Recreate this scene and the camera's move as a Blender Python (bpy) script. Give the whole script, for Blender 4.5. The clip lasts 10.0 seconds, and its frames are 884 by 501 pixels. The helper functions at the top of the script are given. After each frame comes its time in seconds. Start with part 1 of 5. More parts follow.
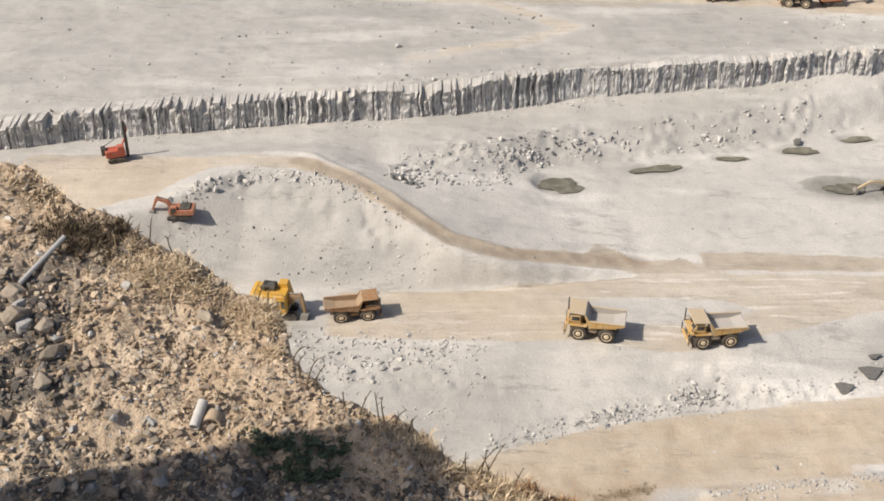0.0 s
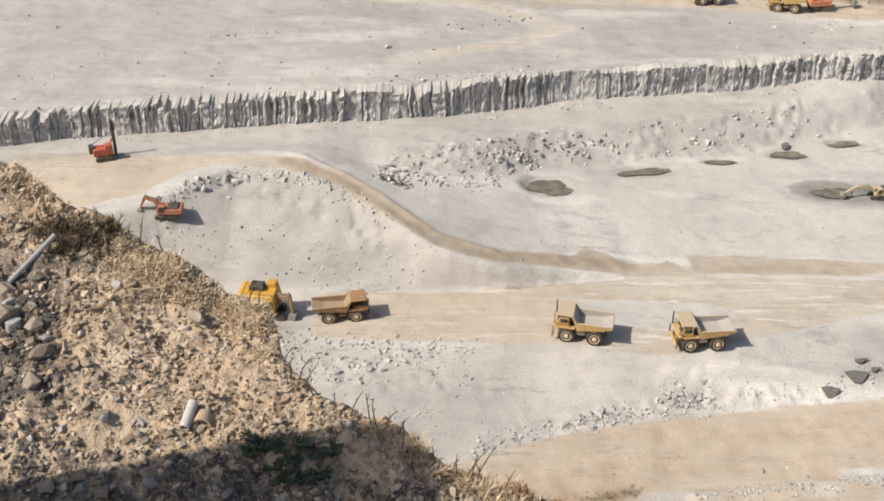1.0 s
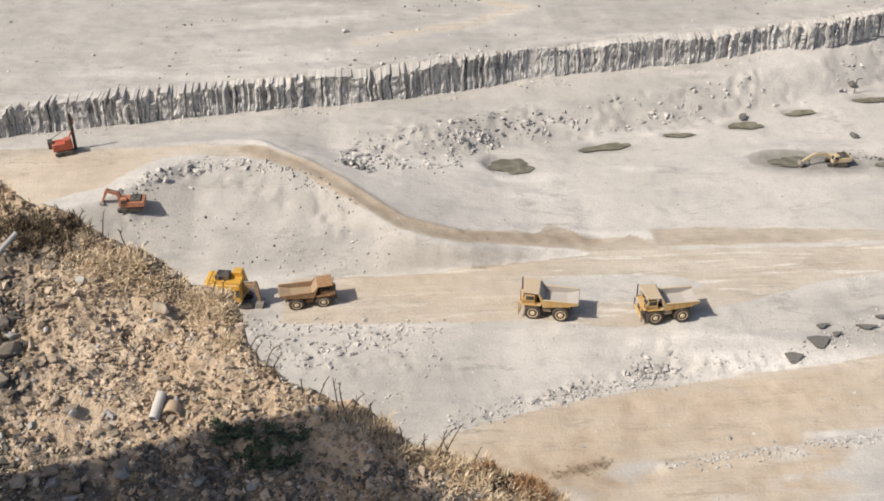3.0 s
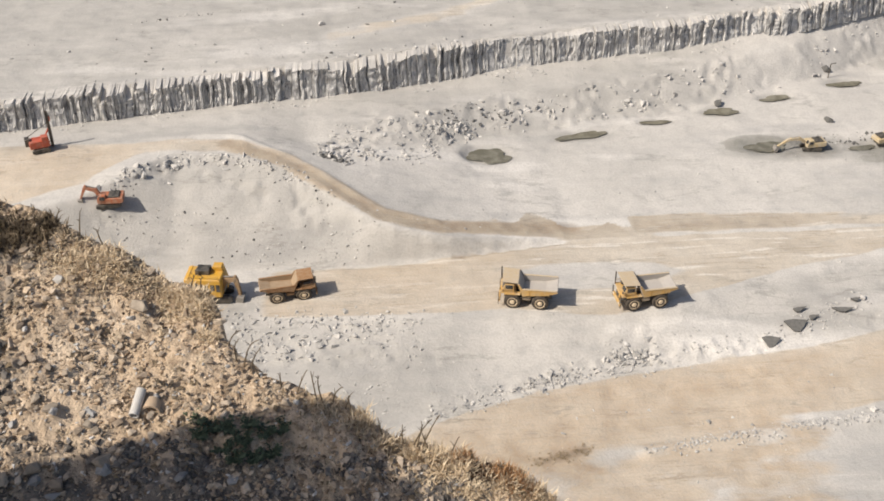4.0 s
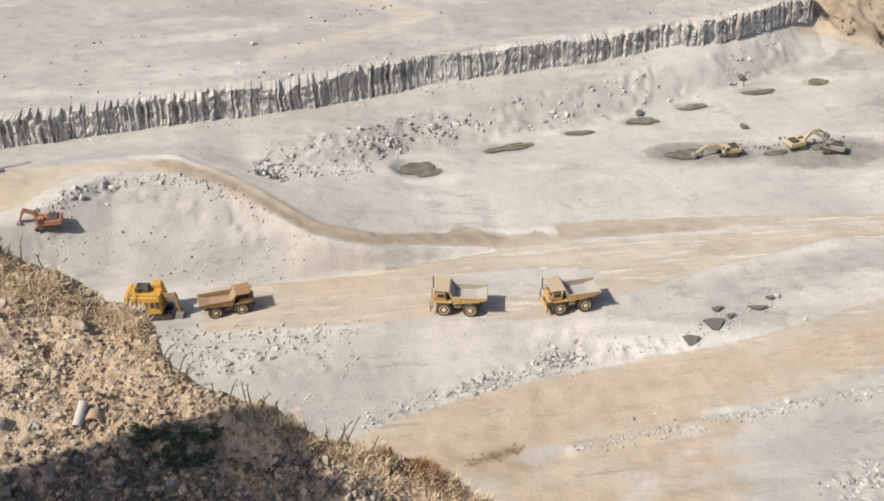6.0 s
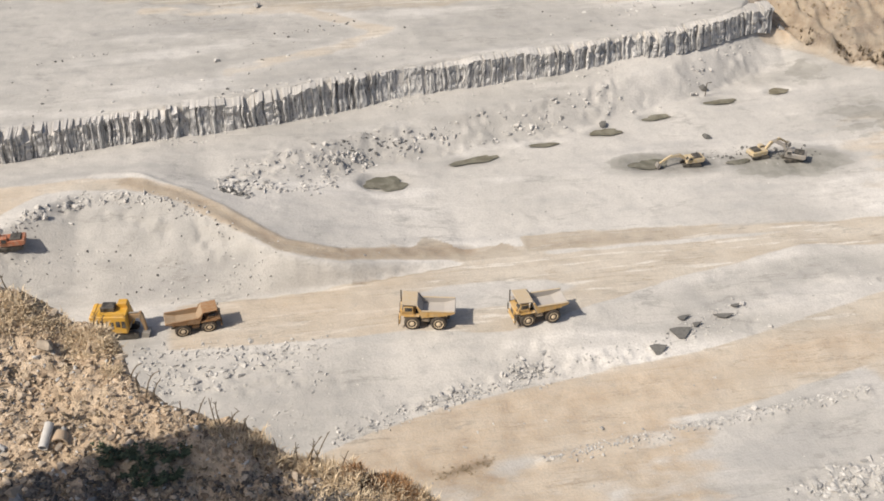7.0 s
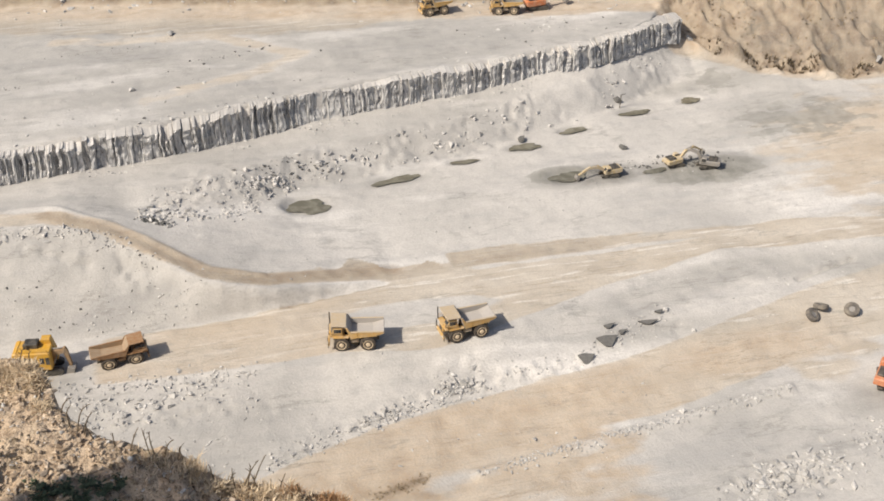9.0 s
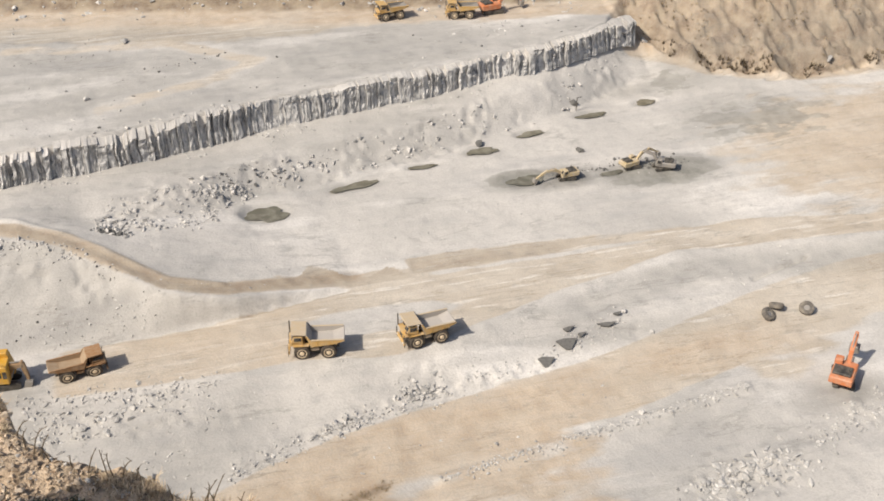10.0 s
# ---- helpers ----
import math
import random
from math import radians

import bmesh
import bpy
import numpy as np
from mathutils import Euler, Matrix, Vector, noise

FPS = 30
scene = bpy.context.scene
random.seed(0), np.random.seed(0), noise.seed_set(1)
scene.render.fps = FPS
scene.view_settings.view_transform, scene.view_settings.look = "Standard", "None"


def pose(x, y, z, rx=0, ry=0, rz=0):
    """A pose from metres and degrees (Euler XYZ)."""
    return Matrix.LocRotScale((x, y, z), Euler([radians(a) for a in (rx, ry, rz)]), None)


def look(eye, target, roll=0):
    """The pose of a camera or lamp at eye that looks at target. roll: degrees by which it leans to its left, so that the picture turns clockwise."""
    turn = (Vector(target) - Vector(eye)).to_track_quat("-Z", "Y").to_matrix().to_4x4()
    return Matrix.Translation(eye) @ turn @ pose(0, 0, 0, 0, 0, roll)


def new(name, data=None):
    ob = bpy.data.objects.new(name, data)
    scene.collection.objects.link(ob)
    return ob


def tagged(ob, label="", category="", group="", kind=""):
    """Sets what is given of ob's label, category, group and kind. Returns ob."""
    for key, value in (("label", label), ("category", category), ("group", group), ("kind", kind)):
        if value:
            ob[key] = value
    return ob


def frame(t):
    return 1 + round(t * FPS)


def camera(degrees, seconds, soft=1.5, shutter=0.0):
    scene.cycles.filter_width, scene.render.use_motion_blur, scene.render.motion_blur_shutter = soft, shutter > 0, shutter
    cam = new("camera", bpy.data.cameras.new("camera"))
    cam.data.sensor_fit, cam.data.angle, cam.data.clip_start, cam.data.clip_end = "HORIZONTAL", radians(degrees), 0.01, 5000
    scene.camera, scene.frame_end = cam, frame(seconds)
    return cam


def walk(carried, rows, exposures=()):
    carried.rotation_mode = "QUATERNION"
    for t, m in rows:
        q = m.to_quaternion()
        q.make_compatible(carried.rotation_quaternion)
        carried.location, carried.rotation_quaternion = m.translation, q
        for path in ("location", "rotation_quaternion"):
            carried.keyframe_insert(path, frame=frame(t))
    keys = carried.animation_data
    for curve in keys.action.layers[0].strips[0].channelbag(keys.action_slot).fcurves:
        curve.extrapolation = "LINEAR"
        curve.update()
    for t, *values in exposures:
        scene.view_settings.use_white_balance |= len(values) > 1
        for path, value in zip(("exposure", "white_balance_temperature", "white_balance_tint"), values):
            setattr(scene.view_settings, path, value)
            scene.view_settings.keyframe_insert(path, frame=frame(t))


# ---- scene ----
# ---- camera ----
# seconds, eye x y z, turn to the right, tilt down, lean (degrees)
PATH = [
    (0.0, -0.005, -0.001, 101.997, 0.019, 32.714, 0.188),
    (0.5, -0.217, 0.100, 101.989, 0.411, 32.634, 0.828),
    (1.0, -0.370, 0.112, 101.970, 0.835, 32.654, 1.061),
    (1.5, -0.312, -0.022, 102.115, 1.228, 32.811, 0.969),
    (2.0, -0.281, -0.116, 102.275, 1.726, 33.083, 0.685),
    (2.5, -0.129, -0.438, 102.405, 2.258, 33.311, 0.302),
    (4.0, 0.476, -1.273, 103.224, 3.821, 34.114, -0.477),
    (4.5, 0.842, -2.413, 104.012, 4.519, 34.219, -0.518),
    (5.0, 1.393, -4.846, 105.780, 5.478, 34.113, -0.422),
    (5.5, 1.871, -6.136, 106.878, 6.300, 33.947, -0.327),
    (7.0, 2.017, -6.842, 107.263, 9.074, 33.024, -0.150),
    (7.5, 1.804, -6.917, 107.098, 10.154, 32.698, -0.168),
    (8.0, 1.894, -7.428, 107.490, 11.179, 32.499, -0.302),
    (8.5, 1.725, -7.531, 107.421, 12.339, 32.245, -0.331),
    (9.0, 1.700, -7.612, 107.609, 13.519, 32.062, -0.357),
    (9.5, 2.195, -7.434, 108.297, 14.609, 32.090, -0.353),
    (10.0, 2.136, -7.582, 108.744, 15.776, 32.090, -0.103),
]


def aim(x, y, z, turn, tilt, lean):
    a, b = radians(turn), radians(tilt)
    return look((x, y, z), (x + 100 * math.sin(a) * math.cos(b), y + 100 * math.cos(a) * math.cos(b), z - 100 * math.sin(b)), lean)


cam = camera(42.0, 10.0, soft=1.8)
walk(cam, [(row[0], aim(*row[1:])) for row in PATH], exposures=[(0.0, 0.0), (10.0, 0.0)])

# ---- light ----
SUN_UP, SUN_FROM = 45.0, (-1.0, -0.40)
world = bpy.data.worlds.new("sky")
scene.world = world
world.use_nodes = True
wn = world.node_tree
sky = wn.nodes.new("ShaderNodeTexSky")
sky.sky_type = "NISHITA"
sky.sun_disc = False
sky.sun_elevation = radians(SUN_UP)
sky.sun_rotation = math.atan2(SUN_FROM[0], SUN_FROM[1])
sky.dust_density = 3.0
wn.nodes["Background"].inputs["Strength"].default_value = 0.095
wn.links.new(sky.outputs["Color"], wn.nodes["Background"].inputs["Color"])
sun = new("sun", bpy.data.lights.new("sun", "SUN"))
sun.data.energy, sun.data.angle, sun.data.color = 4.65, radians(0.6), (1.0, 0.915, 0.80)
_d = Vector((SUN_FROM[0], SUN_FROM[1], 0)).normalized() * math.cos(radians(SUN_UP)) + Vector((0, 0, math.sin(radians(SUN_UP))))
sun.matrix_world = look(_d * 200, (0, 0, 0))

# ---- materials ----


class Nodes:
    """A small builder for a node material."""

    def __init__(self, name, rough=0.9, metal=0.0):
        self.mat = bpy.data.materials.new(name)
        self.mat.use_nodes = True
        self.t = self.mat.node_tree
        self.b = self.t.nodes["Principled BSDF"]
        self.b.inputs["Roughness"].default_value = rough
        self.b.inputs["Metallic"].default_value = metal
        self.co = self.t.nodes.new("ShaderNodeTexCoord").outputs["Object"]

    def link(self, a, b):
        self.t.links.new(a, b)

    def noise(self, scale, detail=4.0, stretch=None, rough=0.55, co=None):
        n = self.t.nodes.new("ShaderNodeTexNoise")
        n.inputs["Scale"].default_value, n.inputs["Detail"].default_value, n.inputs["Roughness"].default_value = scale, detail, rough
        src = co or self.co
        if stretch:
            m = self.t.nodes.new("ShaderNodeMapping")
            m.inputs["Scale"].default_value = stretch
            self.link(src, m.inputs["Vector"])
            src = m.outputs["Vector"]
        self.link(src, n.inputs["Vector"])
        return n.outputs["Fac"]

    def voronoi(self, scale, feature="F1", stretch=None):
        n = self.t.nodes.new("ShaderNodeTexVoronoi")
        n.feature = feature
        n.inputs["Scale"].default_value = scale
        src = self.co
        if stretch:
            m = self.t.nodes.new("ShaderNodeMapping")
            m.inputs["Scale"].default_value = stretch
            self.link(src, m.inputs["Vector"])
            src = m.outputs["Vector"]
        self.link(src, n.inputs["Vector"])
        return n.outputs["Distance"]

    def ramp(self, fac, *stops):
        n = self.t.nodes.new("ShaderNodeValToRGB")
        e = n.color_ramp.elements
        while len(e) < len(stops):
            e.new(0.5)
        for k, (p, c) in zip(e, stops):
            k.position, k.color = p, (*c, 1) if len(c) == 3 else c
        self.link(fac, n.inputs["Fac"])
        return n.outputs["Color"]

    def span(self, fac, a, b, lo=0.0, hi=1.0):
        n = self.t.nodes.new("ShaderNodeMapRange")
        for key, v in (("From Min", a), ("From Max", b), ("To Min", lo), ("To Max", hi)):
            n.inputs[key].default_value = v
        self.link(fac, n.inputs["Value"])
        return n.outputs["Result"]

    def math(self, op, a, b):
        n = self.t.nodes.new("ShaderNodeMath")
        n.operation = op
        for i, v in enumerate((a, b)):
            if isinstance(v, (int, float)):
                n.inputs[i].default_value = v
            else:
                self.link(v, n.inputs[i])
        return n.outputs["Value"]

    def mix(self, fac, a, b, kind="MIX"):
        n = self.t.nodes.new("ShaderNodeMixRGB")
        n.blend_type = kind
        for i, v in enumerate((fac, a, b)):
            if isinstance(v, (int, float)):
                n.inputs[i].default_value = v
            elif isinstance(v, tuple):
                n.inputs[i].default_value = (*v, 1)
            else:
                self.link(v, n.inputs[i])
        return n.outputs["Color"]

    def attr(self, name):
        n = self.t.nodes.new("ShaderNodeAttribute")
        n.attribute_name = name
        return n.outputs["Fac"]

    def random(self, island=False):
        if island:
            return self.t.nodes.new("ShaderNodeNewGeometry").outputs["Random Per Island"]
        return self.t.nodes.new("ShaderNodeObjectInfo").outputs["Random"]

    def bump(self, height, depth, strength=1.0):
        n = self.t.nodes.new("ShaderNodeBump")
        n.inputs["Distance"].default_value, n.inputs["Strength"].default_value = depth, strength
        self.link(height, n.inputs["Height"])
        old = self.b.inputs["Normal"]
        if old.is_linked:
            self.link(old.links[0].from_socket, n.inputs["Normal"])
        self.link(n.outputs["Normal"], old)

    def colour(self, c):
        if isinstance(c, tuple):
            self.b.inputs["Base Color"].default_value = (*c, 1)
        else:
            self.link(c, self.b.inputs["Base Color"])
        return self


def ground_material():
    m = Nodes("quarry_ground", 0.95)
    big, mid, fine = m.noise(0.035, 5), m.noise(0.35, 5), m.noise(2.6, 5)
    pale = m.mix(m.span(big, 0.35, 0.68), (0.465, 0.445, 0.415), (0.605, 0.575, 0.535))
    pale = m.mix(m.span(mid, 0.54, 0.74, 0.0, 0.5), pale, (0.36, 0.35, 0.335))
    pale = m.mix(m.span(m.noise(0.10, 6, (0.4, 1.5, 1.0), 0.6), 0.52, 0.66, 0.0, 0.5), pale, (0.37, 0.36, 0.35))
    pale = m.mix(m.span(m.noise(0.06, 5, (0.35, 1.5, 1.0), 0.6), 0.56, 0.68, 0.0, 0.8), pale, (0.72, 0.69, 0.65))
    streak = m.noise(0.16, 6, (0.4, 1.3, 1.0))
    tan = m.mix(m.span(streak, 0.38, 0.66), (0.465, 0.405, 0.33), (0.555, 0.50, 0.425))
    tan = m.mix(m.math("MULTIPLY", m.span(m.noise(0.42, 5, (0.17, 1.7, 1.0)), 0.58, 0.63, 0.0, 0.85), m.span(m.attr("ochre"), 0.1, 0.5, 1.0, 0.3)), tan, (0.66, 0.62, 0.56))
    tan = m.mix(m.span(m.noise(0.8, 4, (0.12, 2.0, 1.0)), 0.59, 0.66, 0.0, 0.5), tan, (0.36, 0.30, 0.23))
    mask = m.math("ADD", m.attr("tan"), m.span(m.noise(0.22, 6, (0.5, 1.2, 1.0)), 0.3, 0.7, -0.28, 0.28))
    mask = m.span(mask, 0.38, 0.64)
    ochre = m.math("MULTIPLY", m.attr("ochre"), m.span(m.noise(0.13, 6, (0.5, 1.3, 1.0), 0.6), 0.32, 0.6, 0.35, 1.0))
    tan = m.mix(ochre, tan, m.mix(m.span(mid, 0.35, 0.65), (0.43, 0.325, 0.225), (0.55, 0.45, 0.34)))
    rut = m.math("ABSOLUTE", m.math("SUBTRACT", m.noise(0.2, 6, (0.22, 1.6, 1.0), 0.6), 0.5), 0)
    tan = m.mix(m.math("MULTIPLY", m.span(rut, 0.0, 0.012, 0.6, 0.0), m.span(m.noise(0.16, 4), 0.46, 0.58)), tan, (0.27, 0.215, 0.16))
    c = m.mix(mask, pale, tan)
    c = m.mix(m.span(m.attr("brown"), 0.2, 0.8), c, m.mix(m.span(mid, 0.35, 0.65), (0.17, 0.12, 0.08), (0.33, 0.265, 0.185)))
    c = m.mix(m.math("MULTIPLY", m.attr("grey"), m.span(m.noise(0.3, 6, (0.6, 1.3, 1.0), 0.62), 0.3, 0.62, 0.5, 1.0)), c, (0.15, 0.147, 0.134))
    damp = m.math("ADD", m.attr("wet"), m.span(m.noise(0.28, 6, (0.6, 1.3, 1.0), 0.62), 0.3, 0.7, -0.35, 0.35))
    c = m.mix(m.math("MULTIPLY", m.span(damp, 0.45, 0.52), m.span(m.attr("wet"), 0.3, 0.9, 0.4, 0.85)), c, m.mix(m.span(mid, 0.4, 0.6), (0.21, 0.205, 0.18), (0.31, 0.30, 0.27)))
    c = m.mix(m.span(fine, 0.42, 0.72, 0.0, 0.36), c, (0.34, 0.32, 0.29))
    seam = m.math("ABSOLUTE", m.math("SUBTRACT", m.noise(0.11, 7, (0.35, 1.5, 1.0), 0.62), 0.5), 0)
    seam = m.math("MULTIPLY", m.span(seam, 0.0, 0.02, 1.0, 0.0), m.span(m.noise(0.09, 4), 0.5, 0.62))
    c = m.mix(m.math("MULTIPLY", seam, 0.42), c, (0.20, 0.19, 0.17))
    c = m.mix(m.span(m.noise(0.75, 6, (0.75, 1.15, 1.0), 0.7), 0.57, 0.72, 0.0, 0.40), c, (0.30, 0.29, 0.27))
    m.colour(c)
    m.bump(mid, 0.4, 0.22)
    m.bump(fine, 0.16, 0.6)
    return m.mat


def cliff_material():
    m = Nodes("blasted_rock", 0.92)
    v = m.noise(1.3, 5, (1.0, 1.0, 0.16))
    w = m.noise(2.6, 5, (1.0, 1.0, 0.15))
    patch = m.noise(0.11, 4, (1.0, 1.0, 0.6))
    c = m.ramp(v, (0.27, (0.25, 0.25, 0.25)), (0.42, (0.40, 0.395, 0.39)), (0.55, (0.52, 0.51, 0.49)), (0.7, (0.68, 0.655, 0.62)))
    # Dark slots and white ribs put cleft shade and lit edges into the colour.
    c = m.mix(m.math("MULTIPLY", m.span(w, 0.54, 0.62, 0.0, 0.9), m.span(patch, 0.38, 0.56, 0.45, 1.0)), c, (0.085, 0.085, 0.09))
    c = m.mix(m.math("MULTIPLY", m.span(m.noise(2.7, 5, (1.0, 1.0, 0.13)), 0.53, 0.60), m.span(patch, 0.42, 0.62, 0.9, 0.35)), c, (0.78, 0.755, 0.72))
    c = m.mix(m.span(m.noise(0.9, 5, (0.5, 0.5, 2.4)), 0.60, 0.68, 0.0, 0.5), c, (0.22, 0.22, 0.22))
    m.colour(c)
    m.bump(w, 0.3, 0.8)
    m.bump(m.noise(1.1, 5, (0.6, 0.6, 1.6)), 0.35, 0.6)
    return m.mat


def rock_material(name, dark, light):
    m = Nodes(name, 0.93)
    c = m.mix(m.random(True), dark, light)
    c = m.mix(m.span(m.noise(3.0, 5), 0.4, 0.7, 0.0, 0.5), c, tuple(0.62 * v for v in dark))
    m.colour(c)
    m.bump(m.noise(5.0, 5), 0.08, 0.7)
    return m.mat


def hill_material():
    m = Nodes("dry_soil", 0.97)
    big, mid, fine = m.noise(0.25, 4), m.noise(1.6, 6), m.noise(9.0, 5)
    c = m.mix(m.span(big, 0.35, 0.65), (0.50, 0.375, 0.255), (0.66, 0.53, 0.395))
    c = m.mix(m.span(mid, 0.51, 0.63, 0.0, 0.7), c, (0.24, 0.168, 0.11))
    c = m.mix(m.span(m.noise(0.9, 5), 0.55, 0.7, 0.0, 0.8), c, (0.47, 0.38, 0.27))
    # Dark ash soil, and shade painted into the soil colour at the hill's foot.
    c = m.mix(m.span(m.math("ADD", m.attr("ash_shade"), m.span(mid, 0.3, 0.7, -0.3, 0.3)), 0.3, 0.7, 0.0, 0.85), c, (0.115, 0.105, 0.095))
    m.colour(c)
    m.bump(mid, 0.6, 0.9)
    m.bump(fine, 0.1, 1.0)
    return m.mat


def plain(name, c, rough=0.6, metal=0.0, dirt=(0.38, 0.33, 0.26), amount=0.45, scale=1.2):
    """Paint or metal with dust lying on it in patches."""
    m = Nodes(name, rough, metal)
    k = m.mix(m.span(m.noise(scale, 5), 0.38, 0.72, 0.0, amount), c, dirt)
    k = m.mix(m.span(m.noise(scale * 6, 3), 0.5, 0.75, 0.0, 0.3), k, tuple(0.55 * v for v in c))
    m.colour(k)
    m.bump(m.noise(scale * 9, 3), 0.01, 0.3)
    return m.mat


GROUND = ground_material()
CLIFF = cliff_material()
RUBBLE = rock_material("grey_rubble", (0.35, 0.34, 0.325), (0.66, 0.635, 0.60))
# Dark stone; also the painted shade of slab faces and ridge shadows.
DARK_ROCK_SHADE = rock_material("dark_rock_and_shade", (0.085, 0.085, 0.08), (0.17, 0.165, 0.155))
SOIL_ROCK = rock_material("weathered_stone", (0.19, 0.155, 0.12), (0.42, 0.355, 0.28))
SLAB = rock_material("tan_slab", (0.27, 0.21, 0.155), (0.61, 0.505, 0.39))
# Dark tipped stone; also colours in deeper shade at the hillside's foot.
SLATE_SHADE = rock_material("dark_slate_and_shade", (0.08, 0.07, 0.06), (0.23, 0.205, 0.18))
GREY_STONE = rock_material("grey_hill_stone", (0.20, 0.20, 0.20), (0.40, 0.39, 0.38))
HILL = hill_material()
YELLOW = plain("yellow_paint", (0.62, 0.34, 0.035), 0.5, amount=0.35)
TAN_PAINT = plain("dusty_yellow_paint", (0.56, 0.345, 0.11), 0.65, dirt=(0.52, 0.42, 0.29), amount=0.7)
CANOPY = plain("dust_coated_paint", (0.52, 0.41, 0.27), 0.8, dirt=(0.50, 0.44, 0.36), amount=0.7)
BED_STEEL = plain("dusty_bed_steel", (0.42, 0.385, 0.35), 0.75, 0.0, dirt=(0.46, 0.43, 0.39), amount=0.7)
STEEL = plain("worn_steel", (0.30, 0.285, 0.27), 0.55, 0.3, amount=0.7)
BLACK = plain("black_frame", (0.035, 0.033, 0.03), 0.6, amount=0.4)
RUBBER = plain("dusty_rubber", (0.045, 0.038, 0.032), 0.9, dirt=(0.22, 0.17, 0.12), amount=0.45)
ORANGE = plain("orange_paint", (0.58, 0.19, 0.07), 0.55, dirt=(0.52, 0.40, 0.30), amount=0.6)
RED = plain("red_paint", (0.48, 0.085, 0.04), 0.5, amount=0.35)
WHITE = plain("white_paint", (0.72, 0.71, 0.68), 0.6, amount=0.3)
RIM = plain("dusty_pale_rim", (0.72, 0.57, 0.38), 0.7, dirt=(0.52, 0.46, 0.38), amount=0.6)
GLASS = plain("dark_glass", (0.02, 0.024, 0.028), 0.08, amount=0.15)


def water_material():
    m = Nodes("murky_water", 0.12)
    c = m.mix(m.span(m.noise(0.6, 4), 0.4, 0.65), (0.14, 0.13, 0.095), (0.23, 0.215, 0.165))
    m.colour(c)
    m.bump(m.noise(3.0, 3), 0.01, 0.3)
    return m.mat


def straw_material(name, a, b):
    m = Nodes(name, 0.85)
    m.colour(m.mix(m.random(True), a, b))
    return m.mat


WATER = water_material()
STRAW = straw_material("dry_straw", (0.44, 0.33, 0.21), (0.76, 0.63, 0.45))
LITTER = straw_material("dry_litter", (0.26, 0.19, 0.125), (0.62, 0.495, 0.355))
GREEN = straw_material("green_leaf", (0.028, 0.045, 0.024), (0.075, 0.10, 0.055))
RUSTY = straw_material("rusty_straw", (0.24, 0.12, 0.05), (0.46, 0.27, 0.13))
HOLLOW_SHADE = straw_material("hollow_shade_blade", (0.035, 0.022, 0.015), (0.09, 0.055, 0.035))
DARK_STALK = straw_material("dark_stalk", (0.06, 0.045, 0.03), (0.20, 0.15, 0.09))
CONCRETE = plain("concrete", (0.55, 0.53, 0.50), 0.9, amount=0.35, scale=3.0)
CLAY = plain("clay", (0.50, 0.37, 0.25), 0.9, amount=0.4, scale=3.0)
PIPE_GREY = plain("grey_pipe", (0.42, 0.42, 0.42), 0.5, 0.2, amount=0.35, scale=3.0)
OLD_RUBBER = plain("grey_dusty_rubber", (0.11, 0.10, 0.09), 0.95, amount=0.75)
CLOD = rock_material("dry_clod", (0.25, 0.178, 0.115), (0.64, 0.51, 0.37))
SCRUB = straw_material("dry_scrub", (0.20, 0.15, 0.085), (0.40, 0.31, 0.19))
RUST_BROWN = plain("rusty_brown_paint", (0.30, 0.16, 0.07), 0.7, dirt=(0.45, 0.34, 0.23), amount=0.55)
LOAD_BROWN = plain("brown_bed", (0.34, 0.24, 0.15), 0.8, dirt=(0.42, 0.34, 0.25), amount=0.6)

# ---- land ----


def smooth(v):
    v = np.clip(v, 0, 1)
    return v * v * (3 - 2 * v)


def lattice(ix, iy, seed):
    h = (ix.astype(np.int64) * 374761393 + iy.astype(np.int64) * 668265263 + seed * 1442695) & 0xFFFFFFFF
    h = ((h ^ (h >> 13)) * 1274126177) & 0xFFFFFFFF
    return ((h ^ (h >> 16)) & 0xFFFF) / 65535.0


def rough(x, y, scale, octaves=4, seed=0):
    """Value noise in about -1 to 1, of the given feature size in metres."""
    total, amp, size = 0.0, 1.0, 0.0
    for o in range(octaves):
        u, v = x / scale * 2**o, y / scale * 2**o
        iu, iv = np.floor(u), np.floor(v)
        fu, fv = smooth(u - iu), smooth(v - iv)
        s = seed + 17 * o
        a = lattice(iu, iv, s) * (1 - fu) + lattice(iu + 1, iv, s) * fu
        b = lattice(iu, iv + 1, s) * (1 - fu) + lattice(iu + 1, iv + 1, s) * fu
        total = total + amp * ((a * (1 - fv) + b * fv) * 2 - 1)
        size += amp
        amp *= 0.5
    return total / size * 1.6


def line(x, *points):
    xs, ys = zip(*points)
    return np.interp(x, xs, ys)


def near_line(x, y, width, *points):
    """1 on a polyline, falling to 0 at twice the half-width."""
    best = np.full_like(x, 1e9)
    for (ax, ay), (bx, by) in zip(points, points[1:]):
        dx, dy = bx - ax, by - ay
        f = np.clip(((x - ax) * dx + (y - ay) * dy) / (dx * dx + dy * dy), 0, 1)
        best = np.minimum(best, np.hypot(x - ax - f * dx, y - ay - f * dy))
    return np.clip(1.5 - best / width, 0, 1)


def cliff_y(x):
    return line(x, (-300, 125), (-140, 163), (-77, 178), (-49, 185), (-12, 191.3), (12, 197), (45, 204.2), (88, 211.6), (109, 220.8), (114, 221.5), (128, 211.5), (145, 204), (170, 203.5), (260, 192), (900, 150))


def cliff_foot(x):
    return line(x, (-77, 8.8), (-30, 8.6), (12, 8.1), (45, 8.5), (88, 9.6), (109, 9.4), (115, 8), (128, 5), (145, 4), (170, 4), (300, 4))


